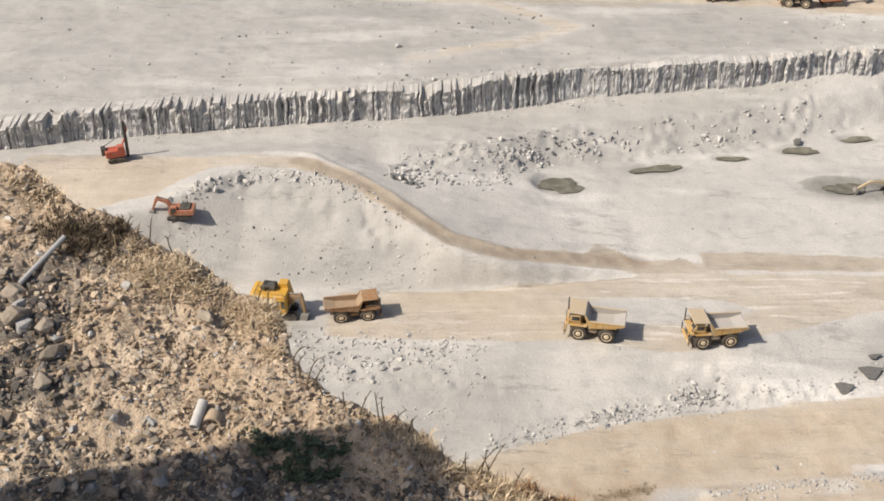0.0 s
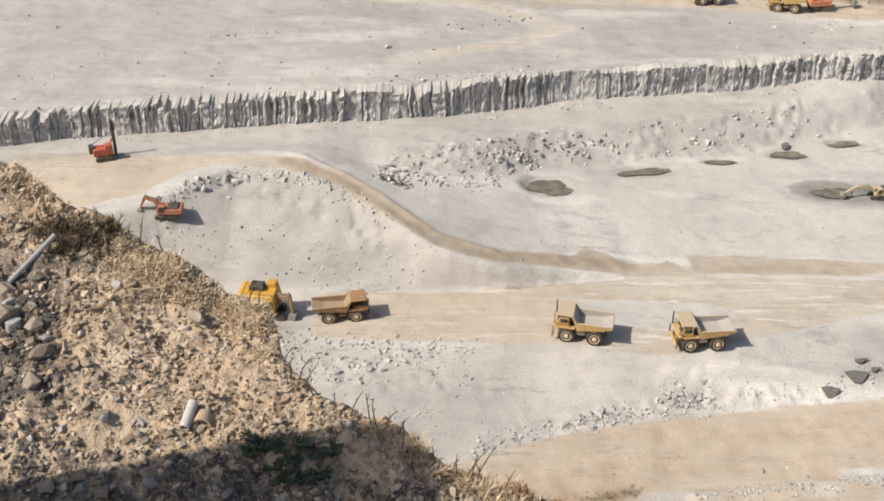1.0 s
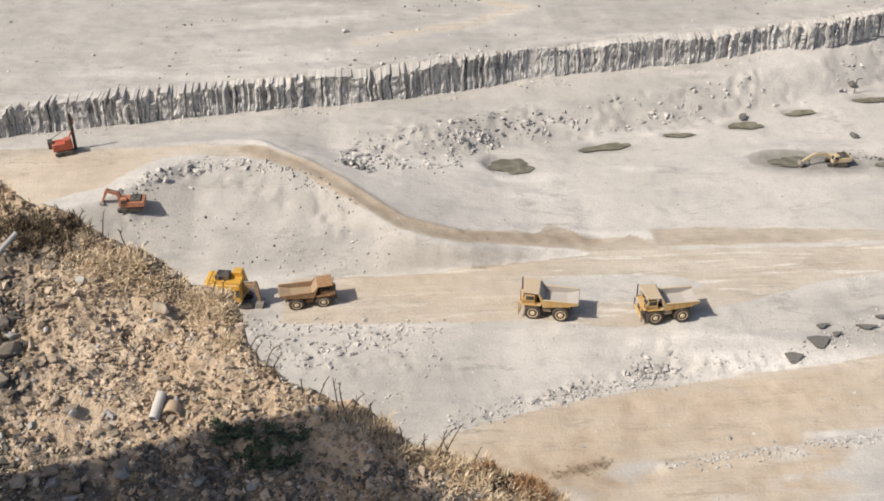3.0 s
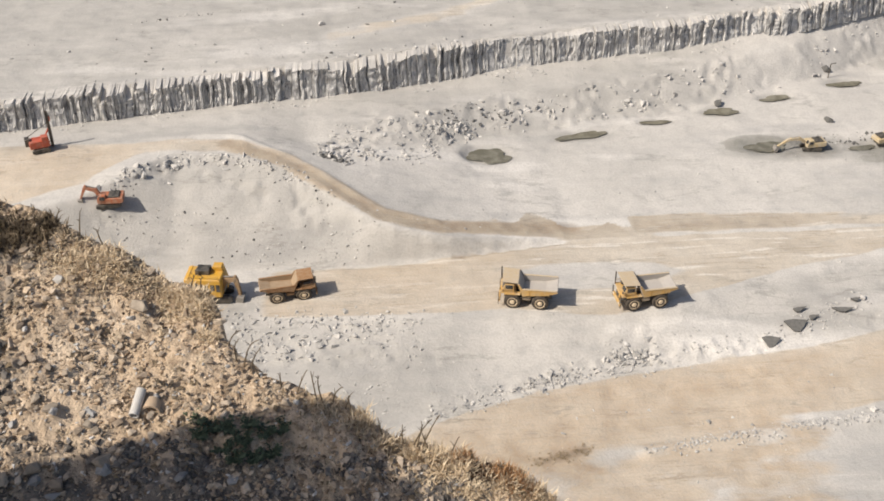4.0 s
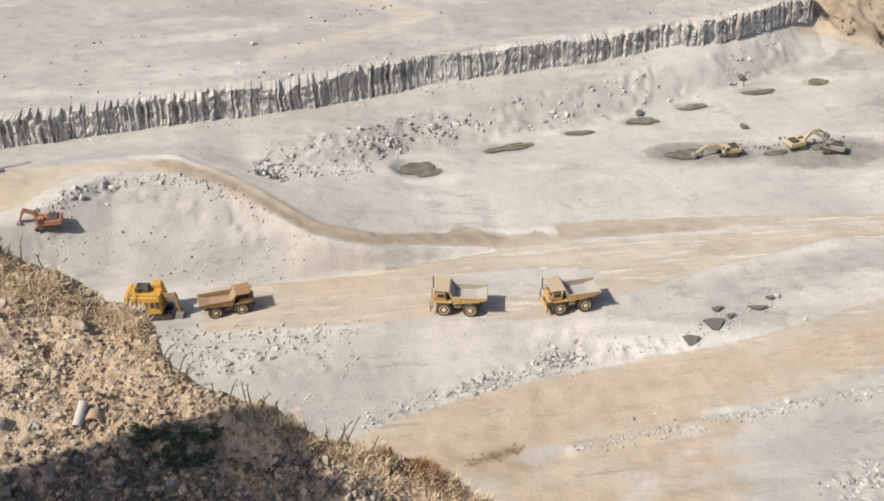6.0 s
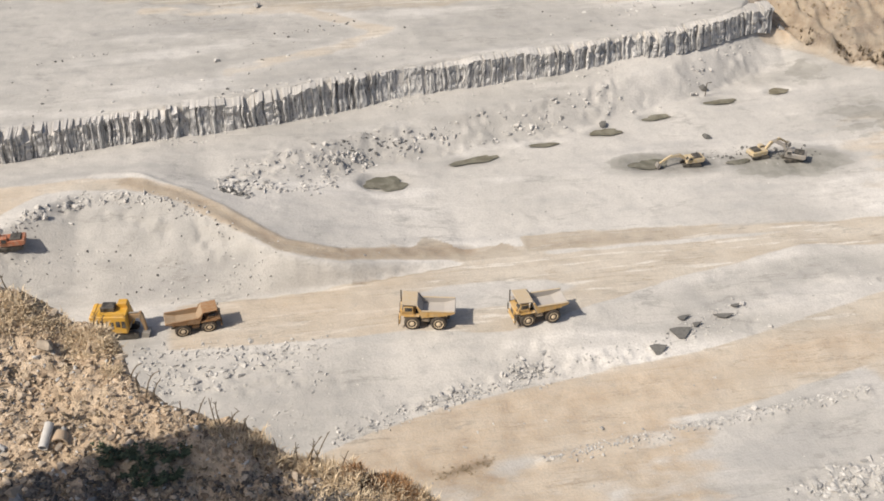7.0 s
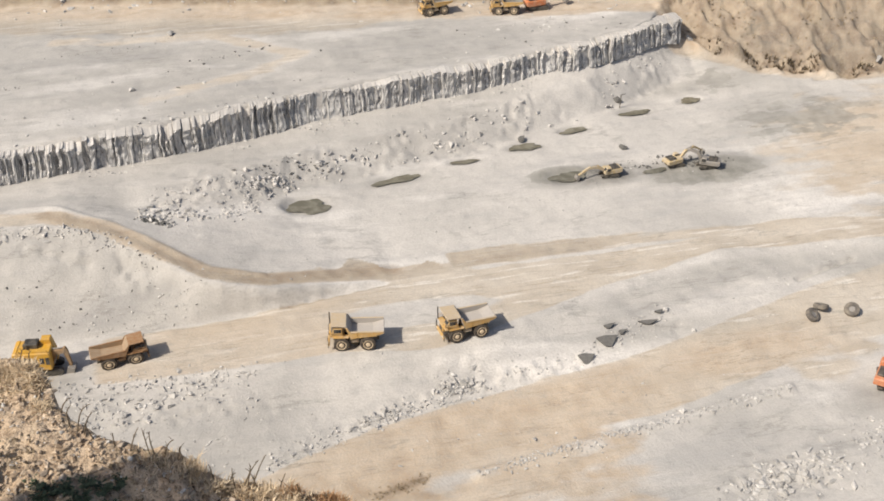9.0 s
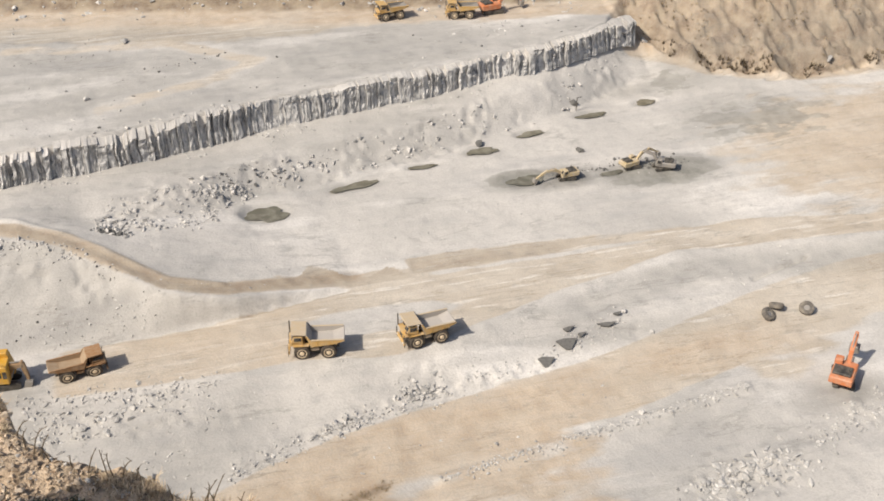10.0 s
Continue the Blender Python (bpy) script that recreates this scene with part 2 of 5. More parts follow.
def road_low(x):
    return line(x, (-300, 120), (-60, 128), (-40, 134), (-22, 135), (8, 134.2), (18, 134.4), (35, 131.8), (48, 136), (67, 142.3), (90, 147.8), (122, 144.3), (200, 138), (900, 100))


def road_high(x):
    return line(x, (-300, 126), (-60, 140), (-40, 146), (-20, 147.4), (6, 148), (30, 151.5), (40, 155.5), (71, 155.6), (105, 154.8), (133, 149.8), (200, 143), (900, 105))


def mound_y(x):
    return line(x, (-300, 128), (-80, 146), (-60, 151), (-46, 157), (-39, 163), (-32, 168), (-21, 166.5), (-13, 162.8), (-7.6, 158), (-2, 152.6), (3, 150.0), (10, 149.6), (30, 152), (40, 156), (71, 156.2), (133, 150.5), (900, 105.5))


def mound_z(x):
    return line(x, (-80, 6), (-60, 7.5), (-46, 9), (-39, 10), (-21, 10), (-13, 8.8), (-7.6, 7.8), (1.4, 5.8), (10, 3.8), (25, 1.0), (32, 0.1), (900, 0.1))


def toe_y(x):
    return line(x, (-300, 92), (-40, 100), (-6, 108), (5.6, 115.2), (16.6, 119.7), (28.6, 122.5), (41, 124.9), (50.6, 126.2), (64, 127.4), (77, 130.4), (99, 136.6), (120, 140.4), (200, 135), (900, 97))


def toe_z(x):
    return line(x, (-40, -4), (51, -4), (77, -3), (99, -2), (120, -1.5), (200, -1))


def rubble_y(x):
    return line(x, (-300, 140), (-40, 175), (-23, 176), (-8, 175), (5, 175.5), (21, 183), (35, 186.5), (54, 190), (85, 200), (107, 211), (114, 213), (128, 205), (145, 200), (260, 188), (900, 148))


def back_y(x):
    return line(x, (-300, 315), (-25, 262), (30, 248), (61, 240.5), (101, 235), (140, 226), (300, 210), (900, 190))


# x, y, half length, half width, turn, water level
PONDS = [(20.8, 176.3, 3.7, 2.5, 2, 2.45), (38.7, 182.9, 4.5, 1.15, 14, 2.2), (53.1, 186.7, 2.7, 0.75, 4, 2.3), (66.4, 189.8, 3.2, 1.3, 6, 2.35),
         (78.4, 194.6, 3.0, 1.05, 8, 2.3), (93.8, 199.4, 3.2, 1.1, 4, 2.3), (107.7, 202.4, 2.3, 1.3, 0, 2.3), (71.6, 177.6, 3.4, 1.9, -4, 1.25), (89.0, 176.6, 2.6, 0.8, 4, 0.8)]


def crag(x, y):
    """Where the ground is broken rock: the banks, the slope edges and the tipped piles."""
    t = band(y, rubble_y(x) - 1, rubble_y(x) + 7, 2) * smooth((x + 12) / 6) * smooth((112 - x) / 8)
    t = np.maximum(t, 1.5 * band(y, mound_y(x) - 6, mound_y(x), 3) * smooth((x + 46) / 5) * smooth((-3 - x) / 8))
    t = np.maximum(t, 0.8 * band(y, road_low(x) - 9, road_low(x) - 0.5, 3) * smooth((x + 30) / 4) * smooth((14 - x) / 8))
    t = np.maximum(t, band(y, toe_y(x) - 0.5, toe_y(x) + 2.5, 1.5) * smooth((x - 4) / 6) * smooth((80 - x) / 8))
    t = np.maximum(t, band(y, toe_y(x), toe_y(x) + 6, 2) * smooth((x - 31) / 3) * smooth((42 - x) / 3))
    t = np.maximum(t, 1.2 * blob(x, y, 77, 97.5, 10, 3.5))
    t = np.maximum(t, 0.8 * blob(x, y, 99, 105, 10, 3.5))
    return t * smooth(0.5 + 1.4 * rough(x, y, 5.0, 3, 63))


def land_z(x, y):
    """The land with its fine lumps, hollowed under the ponds."""
    z = land_base(x, y)
    keep = np.ones_like(x)
    for px, py, rx, ry, turn, pz in PONDS:
        c, s = math.cos(radians(turn)), math.sin(radians(turn))
        u, v = (x - px) * c + (y - py) * s, (y - py) * c - (x - px) * s
        r = np.hypot(u / rx, v / ry)
        keep = keep * smooth((r - 0.9) / 0.5)
        f = 1 - smooth((r - 0.95) / 0.6)
        z = z * (1 - f) + (pz - 0.3) * f
    gul = near_line(x, y, 0.7, (147.5, 205.2), (144, 212), (141, 222)) + 0.8 * near_line(x, y, 0.5, (138, 203.2), (152, 202.6), (160, 202.5))
    crack = near_line(x, y, 0.35, (99.6, 138.2), (103, 139.2), (111.8, 141.4))
    z = z - 0.4 * near_line(x, y, 0.35, (-10, 147.2), (6, 148.1), (30, 151.7)) - 0.9 * gul - 0.7 * crack + 0.35 * near_line(x, y, 0.55, (-30, 174.6), (-24, 174.4), (-14, 168), (-8, 163), (1, 155), (10, 153.6))
    z = z + 0.5 * near_line(x, y, 1.0, (35, 108.3), (53, 110.6), (68, 112.6), (86, 115.2))
    z = z + crag(x, y) * (0.45 * np.abs(rough(x, y, 2.2, 3, 61)) + 0.32 * rough(x, y, 1.1, 2, 62) - 0.15)
    return z + keep * (0.24 * rough(x, y, 11.0, 4, 1) + 0.06 * rough(x, y, 1.6, 3, 2))


def land_base(x, y):
    """The lie of the quarry: benches, ramp, cliff and banks."""
    wob = rough(x, y, 9.0, 3, 5)
    yy = y + 0.7 * wob
    left = smooth((-8 - x) / 14)
    mz = mound_z(x)
    ys = [np.full_like(x, 45.0), np.full_like(x, 80.0), toe_y(x) - 14, toe_y(x), road_low(x), road_high(x), mound_y(x), mound_y(x) + 5.5]
    zs = [np.full_like(x, -6.5), np.full_like(x, -5.8), np.minimum(toe_z(x) - 1.0, -5.0 - 0 * x), toe_z(x), 0 * x - 0.2, 0 * x, mz, mz]
    ry = rubble_y(x)
    zt = line(x, (-8, 7.0), (4, 5.2), (18, 3.0), (30, 2.6), (107, 2.6), (130, 3.5), (300, 3.5))
    zr = line(x, (-8, 8.2), (10, 7.2), (54, 6.8), (85, 7.6), (107, 7.4), (120, 5), (130, 3.8), (300, 3.8))
    ys += [ry, ry + 6, cliff_y(x) - 0.5, cliff_y(x) + 0.9]
    tall = line(x, (-140, 13), (-77, 14), (109, 14), (113, 15), (120, 18), (140, 24), (200, 30), (900, 30))
    slope = line(x, (106, 0), (118, 14), (140, 20), (300, 26))
    zs += [zt * (1 - left) + 9.6 * left, zr * (1 - left) + 9.2 * left, cliff_foot(x) + 0 * x, np.where(x > 106, cliff_foot(x) + 0.3, 14.0)]
    ys += [cliff_y(x) + 1.6 + slope, np.maximum(back_y(x), cliff_y(x) + 3 + slope), np.maximum(back_y(x), cliff_y(x) + 3 + slope) + 14, 420 + 0 * x, 2500 + 0 * x]
    zs += [tall, tall + 0.5, tall + 9.5, tall + 22, tall + 30]
    ys, zs = np.array(ys), np.array(zs)
    ys = np.maximum.accumulate(ys + np.arange(len(ys))[:, None] * 0.02, axis=0)
    z = np.where(y < ys[0], zs[0], zs[-1])
    for k in range(len(ys) - 1):
        f = (yy - ys[k]) / (ys[k + 1] - ys[k])
        z = np.where((f >= 0) & (f < 1), zs[k] + (zs[k + 1] - zs[k]) * f, z)
    steep = smooth((yy - cliff_y(x) + 3) / 4) * smooth((x - 108) / 8) * (1 - smooth((yy - cliff_y(x) - 26) / 8))
    z = z + steep * (1.9 * rough(x + 0.3 * y, y * 0.6, 4.6, 5, 9) + 2.0 * np.abs(rough(x + 0.5 * y, y * 0.7, 2.8, 3, 10)) - 0.4)
    return z


def grid_mesh(name, xs, ys, zf, masks, mat):
    gx, gy = np.meshgrid(xs, ys)
    x, y = gx.ravel(), gy.ravel()
    z = zf(x, y)
    nx, ny = len(xs), len(ys)
    i = (np.arange(ny - 1)[:, None] * nx + np.arange(nx - 1)[None, :]).ravel()
    faces = np.stack([i, i + 1, i + 1 + nx, i + nx], 1)
    me = bpy.data.meshes.new(name)
    me.vertices.add(len(x))
    me.vertices.foreach_set("co", np.stack([x, y, z], 1).astype(np.float32).ravel())
    me.loops.add(faces.size)
    me.loops.foreach_set("vertex_index", faces.ravel().astype(np.int32))
    me.polygons.add(len(faces))
    me.polygons.foreach_set("loop_start", np.arange(0, faces.size, 4, dtype=np.int32))
    me.update(calc_edges=True)
    me.polygons.foreach_set("use_smooth", np.ones(len(faces), dtype=bool))
    for key, fn in masks.items():
        a = me.attributes.new(key, "FLOAT", "POINT")
        a.data.foreach_set("value", fn(x, y, z).astype(np.float32))
    me.materials.append(mat)
    return new(name, me)


def blob(x, y, cx, cy, rx, ry):
    return np.clip(1.5 - np.hypot((x - cx) / rx, (y - cy) / ry), 0, 1)


def band(y, lo, hi, soft=1.5):
    return smooth((y - lo) / soft + 0.5) * smooth((hi - y) / soft + 0.5)


def tan_mask(x, y, z):
    t = band(y, road_low(x) + 0.3, road_high(x) - 0.3) * smooth((x + 21) / 8)
    t = t * (1 - 1.0 * np.clip(1.8 * blob(x, y, 33, 142.3, 11, 3.0), 0, 1))
    t = t * (1 - 0.85 * band(y, road_high(x) - 3.6, road_high(x) - 2.4, 0.6) * smooth((x - 42) / 6) * smooth((95 - x) / 20))
    t = np.maximum(t, near_line(x, y, 2.1, (-66, 166), (-44, 171.5), (-24, 171), (-13.4, 165.4), (-7.6, 160.7), (1.4, 153.5), (10, 152.4), (25, 154.5)))
    t = np.maximum(t, junction(x, y))
    t = np.maximum(t, np.clip(1.5 * blob(x, y, 35.5, 153.6, 5.5, 1.9), 0, 1))
    t = np.maximum(t, band(y, mound_y(x) + 5, 173.5, 3) * smooth((-27 - x) / 8) * smooth((x + 75) / 8))
    t = np.maximum(t, 0.9 * band(y, toe_y(x) - 13, toe_y(x) - 0.8) * smooth((x + 10) / 6))
    t = np.maximum(t, 0.68 * band(y, 80, toe_y(x) - 0.8, 4) * smooth((70 - x) / 22))
    t = t * (1 - 0.8 * blob(x, y, 79, 107, 12, 5))
    t = np.maximum(t, 0.62 * blob(x, y, 24, 104, 16, 6))
    t = np.maximum(t, 0.8 * blob(x, y, 146, 172, 32, 26))
    t = np.maximum(t, 0.62 * near_line(x, y, 2.4, (-6, 205), (14, 212), (26.5, 220.5), (10, 234), (-24, 239)))
    t = np.maximum(t, 0.85 * band(y, back_y(x) - 9 - 9 * smooth((60 - x) / 40), back_y(x) + 40, 8))
    t = np.maximum(t, smooth((x - 107) / 5) * smooth((y - cliff_y(x) + 6) / 5))
    return np.maximum(t, 0.7 * near_line(x, y, 5, (93, 119), (110, 129), (150, 138)))


def junction(x, y):
    """Churned tan ground where the ramp meets the road, ragged along its upper side."""
    rag = 1.2 * rough(x, 0 * x + 3.0, 3.2, 4, 46)
    t = band(y, 152.2 + 0 * x, 155.5 + 2.6 * np.exp(-(((x - 26.5) / 3.6) ** 2)) + rag, 0.5) * smooth((x - 16) / 6) * smooth((45 - x) / 4)
    return np.maximum(t, band(y, 153 + 0 * x, line(x, (42, 158.6), (75, 157.0), (110, 154.5)) + 0.35 * rag, 0.5) * smooth((x - 41.6) / 1.2) * smooth((95 - x) / 30))


def brown_mask(x, y, z):
    t = smooth((y - back_y(x) + 1) / 3)
    t = np.maximum(t, 0.62 * smooth((x - 108) / 5) * smooth((y - cliff_y(x) + 1) / 2))
    # Dark strip that paints the shadow line along the bank's foot.
    t = np.maximum(t, 0.95 * band(y, cliff_y(x) - 0.9, cliff_y(x) + 0.3, 0.8) * smooth((x - 116) / 3) * smooth((163 - x) / 3))
    t = np.maximum(t, 0.95 * near_line(x, y, 1.0, (147.5, 205.2), (144, 212), (141, 222)))
    t = np.maximum(t, 0.30 * near_line(x, y, 1.0, (43, 157.6), (55, 157.2), (75, 155.6), (95, 154.6)))
    t = np.maximum(t, 0.5 * near_line(x, y, 1.9, (-24, 171.0), (-13.5, 165.3), (-7.7, 160.6), (1.0, 153.5), (9.6, 152.3), (20, 154.0), (32, 155.6)))
    t = np.maximum(t, 0.40 * junction(x, y))
    # Thin painted line for the shadow of the step at the mound's toe.
    t = np.maximum(t, 0.55 * near_line(x, y, 0.3, (12, 148.4), (20, 149.6), (30, 151.2)))
    t = np.maximum(t, 0.36 * blob(x, y, 20, 106, 12, 5))
    t = np.maximum(t, 0.30 * blob(x, y, 52, 100, 10, 4))
    t = np.maximum(t, 0.9 * blob(x, y, 19, 256, 9, 4))
    return np.maximum(t, 0.6 * near_line(x, y, 0.8, (20, 107.4), (24, 108.2), (27, 109.2)))


def ochre_mask(x, y, z):
    """Where the tan dust is the warmer, orange kind."""
    t = 0.75 * band(y, 84, toe_y(x) - 1.2, 3) * smooth((x + 10) / 6) * smooth((80 - x) / 22)
    t = np.maximum(t, 0.5 * band(y, mound_y(x) + 4, 173.5, 3) * smooth((-20 - x) / 8))
    t = np.maximum(t, 1.0 * blob(x, y, 20, 107, 15, 6))
    t = np.maximum(t, 0.9 * blob(x, y, 52, 99, 13, 4))
    t = np.maximum(t, 0.8 * blob(x, y, 84, 124, 16, 4))
    t = np.maximum(t, 0.5 * blob(x, y, 146, 172, 32, 26))
    t = np.maximum(t, 0.7 * near_line(x, y, 1.9, (-24, 171.0), (-13.5, 165.3), (-7.7, 160.6), (1.0, 153.5), (9.6, 152.3), (20, 154.0), (32, 155.6)))
    t = np.maximum(t, 0.35 * band(y, road_low(x) + 0.5, road_high(x) - 1, 2) * smooth((30 - x) / 14))
    t = np.maximum(t, smooth((x - 107) / 5) * smooth((y - cliff_y(x) + 4) / 4))
    return np.maximum(t, 0.8 * band(y, back_y(x) - 8, back_y(x) + 40, 5))


def grey_mask(x, y, z):
    t = blob(x, y, 110, 208, 10, 4) * 0.45
    t = np.maximum(t, 0.3 * blob(x, y, 125, 192, 15, 7))
    t = np.maximum(t, 1.1 * blob(x, y, 76, 177.0, 10, 3.4))
    t = np.maximum(t, 1.1 * blob(x, y, 98, 175.2, 11, 4.4))
    t = np.maximum(t, 0.8 * blob(x, y, 86, 177.6, 6, 1.0))
    t = np.maximum(t, 0.6 * blob(x, y, 100, 110, 8, 4))
    for px, py, rx, ry, turn, pz in PONDS:
        t = np.maximum(t, 0.5 * blob(x, y, px, py, rx * 1.25, ry * 1.35))
    t = np.maximum(t, 0.5 * blob(x, y, -24, 138, 5, 4))
    t = np.maximum(t, 0.34 * band(y, cliff_y(x) + 2, back_y(x) - 10, 6) * (1 - near_line(x, y, 2.6, (-6, 205), (14, 212), (26.5, 220.5), (10, 234), (-24, 239))))
    t = np.maximum(t, 0.45 * blob(x, y, 120, 211, 8, 6))
    t = np.maximum(t, 0.34 * blob(x, y, 72, 131.2, 15, 2.6))
    # Puts the mound's bluish shade and haze into the ground colour.
    t = np.maximum(t, 0.30 * band(y, road_high(x) + 1, mound_y(x), 3) * smooth((8 - x) / 14))
    t = np.maximum(t, 0.28 * band(y, rubble_y(x) - 1, cliff_y(x), 3) * smooth((90 - x) / 40))
    t = np.maximum(t, 0.08 * band(y, 85, 114, 6) * smooth((x - 66) / 12))
    t = np.maximum(t, 0.18 * band(y, toe_y(x), road_low(x) - 1, 2) * smooth((20 - x) / 14))
    return np.maximum(t, 0.34 * band(y, road_low(x) - 8, road_low(x) - 2, 3) * smooth((x - 52) / 15))


def wet_mask(x, y, z):
    t = 1.2 * blob(x, y, 69.8, 178.4, 5.2, 2.9)
    t = np.maximum(t, 1.2 * blob(x, y, 99.5, 174.4, 10.5, 4.4))
    t = np.maximum(t, 0.62 * blob(x, y, 127, 188, 19, 9.5))
    return np.maximum(t, 0.6 * blob(x, y, 117, 209, 7, 5))


def spaced(*parts):
    return np.unique(np.concatenate([np.arange(a, b, s) for a, b, s in parts] + [np.array([parts[-1][1]])]))


GX = spaced((-2400, -300, 150), (-300, -110, 10), (-110, 190, 0.55), (190, 400, 10), (400, 2400, 200))
GY = spaced((-600, 40, 80), (40, 80, 4), (80, 92, 1), (92, 245, 0.5), (245, 300, 2.5), (300, 500, 20), (500, 2500, 200))
ground = tagged(grid_mesh("ground", GX, GY, land_z, {"tan": tan_mask, "brown": brown_mask, "ochre": ochre_mask, "grey": grey_mask, "wet": wet_mask}, GROUND),
                "pale grey quarry floor with tan haul roads and benches", "ground", kind="structure")


def mesh_from(name, verts, faces, mat, flat=True):
    me = bpy.data.meshes.new(name)
    me.from_pydata(verts, [], faces)
    me.materials.append(mat)
    if not flat:
        me.polygons.foreach_set("use_smooth", np.ones(len(me.polygons), dtype=bool))
    return me


def cliff_face():
    """The blasted bench face: upright blocks of uneven width, cleft and jagged along the top."""
    rng = np.random.RandomState(4)
    xs, off, lip = [], [], []
    x = -112.0
    while x < 112:
        w = rng.uniform(0.22, 0.75) if rng.uniform() < 0.8 else rng.uniform(0.75, 1.6)
        o, h = rng.uniform(-0.8, 0.7), rng.uniform(-1.6, 0.1) if rng.uniform() < 0.3 else rng.uniform(-0.3, 0.15)
        for f, d in ((0.02, 0.4), (0.07, 0.0), (0.5, -0.08), (0.93, 0.0), (0.98, 0.35)):
            xs.append(x + w * f)
            off.append(o + d + rng.uniform(-0.06, 0.06))
            lip.append(h + rng.uniform(-0.08, 0.08))
        x += w
    xs, off, lip = np.array(xs), np.array(off), np.array(lip)
    calm = smooth(0.5 + 0.9 * rough(xs, 0 * xs, 9.0, 3, 33))
    off = off * (0.55 + 0.6 * calm) + 1.3 * rough(xs, 0 * xs, 15.0, 3, 32)
    lip = lip * (0.5 + 0.8 * calm) - 0.9 * np.maximum(0, rough(xs, 0 * xs, 12.0, 3, 38))
    levels = np.array([-0.6, 0.0, 0.7, 1.6, 2.6, 3.6, 4.5, 5.3, 6.0])
    n = len(xs)
    verts, faces = [], []
    for h in levels:
        f = max(0.0, h / 6.0)
        jit = rng.uniform(-0.12, 0.12, n) + 0.22 * rough(xs, 0 * xs + 4.1 * h, 1.8, 3, 35)
        lean = -0.9 * (1 - f) ** 2
        y = cliff_y(xs) - 0.6 + lean + off * (0.45 + 0.55 * f) + jit
        z = cliff_foot(xs) + f * (13.85 - cliff_foot(xs) + lip) + (0 if f > 0 else -0.6)
        verts += list(zip(xs + 0.22 * rough(xs, 0 * xs + h, 3.5, 2, 41), y, z))
    for back, dz in ((2.4, 0.0), (4.5, -0.7)):
        y = cliff_y(xs) + back + 0.5 * rough(xs, 0 * xs + back, 3, 2, 37)
        verts += list(zip(xs, y, 13.95 + 0.15 * lip + dz))
    for j in range(len(levels) + 1):
        for i in range(n - 1):
            a = j * n + i
            faces.append((a, a + 1, a + 1 + n, a + n))
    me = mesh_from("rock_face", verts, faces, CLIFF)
    me.materials.append(GROUND)
    index = np.zeros(len(faces), dtype=np.int32)
    index[-2 * (n - 1):] = 1
    me.polygons.foreach_set("material_index", index)
    return tagged(new("rock_face", me), "grey blasted rock face with upright ribs and clefts", "rock face", kind="structure")


cliff_face()


def rock_shape(rng, flat=0.7):
    """An angular stone: the hull of a few random points."""
    bm = bmesh.new()
    for p in rng.normal(0, 1, (13, 3)):
        v = Vector(p).normalized() * rng.uniform(0.7, 1.15)
        bm.verts.new((v.x, v.y * 0.8, v.z * flat))
    bmesh.ops.convex_hull(bm, input=bm.verts[:])
    loose = [v for v in bm.verts if not v.link_faces]
    bmesh.ops.delete(bm, geom=loose, context="VERTS")
    bm.verts.index_update()
    vs = np.array([v.co[:] for v in bm.verts])
    fs = np.array([[v.index for v in f.verts] for f in bm.faces])
    bm.free()
    return vs, fs


ROCKS = [rock_shape(np.random.RandomState(60 + k), 0.6 + 0.1 * (k % 3)) for k in range(12)]


def strew(name, spots, mat, seed, label, category, tall=1.0):
    """Many stones in one mesh. Spots: rows of x, y, z, size."""
    rng = np.random.RandomState(seed)
    vs, fs, base = [], [], 0
    for x, y, z, s in spots:
        rv, rf = ROCKS[rng.randint(len(ROCKS))]
        a = rng.uniform(0, 6.283)
        c, d = math.cos(a), math.sin(a)
        p = rv * (s * rng.uniform(0.7, 1.3), s * rng.uniform(0.6, 1.1), s * tall * rng.uniform(0.7, 1.2))
        vs.append(np.stack([p[:, 0] * c - p[:, 1] * d + x, p[:, 0] * d + p[:, 1] * c + y, p[:, 2] + z + 0.05 * s], 1))
        fs.append(rf + base)
        base += len(rv)
    me = mesh_from(name, np.concatenate(vs).tolist(), np.concatenate(fs).tolist(), mat)
    return tagged(new(name, me), label, category, kind="stuff")


# ---- foreground hillside ----


def hill_edge(x):
    return line(x, (-80, 75), (-30, 56.5), (-23.3, 53.5), (-22, 53.3), (-21, 52.9), (-19.8, 52.0), (-18.5, 51.2), (-16.8, 50.9), (-15.6, 50.0), (-14, 49.4), (-12.1, 48.6), (-10.4, 47.5), (-9.3, 47.1), (-8.5, 46.9), (-8.0, 46.2),
                (-7.6, 45.4), (-7.4, 44.1), (-6.7, 43.1), (-4.9, 42.2), (-3.5, 41.6), (-2.2, 41.5), (-0.8, 40.8), (0.7, 39.8), (2.1, 39.3), (4.0, 38.7), (5.6, 38.1), (6.6, 37.7), (8.2, 36.9), (9.5, 36.3), (14, 33), (40, 10))


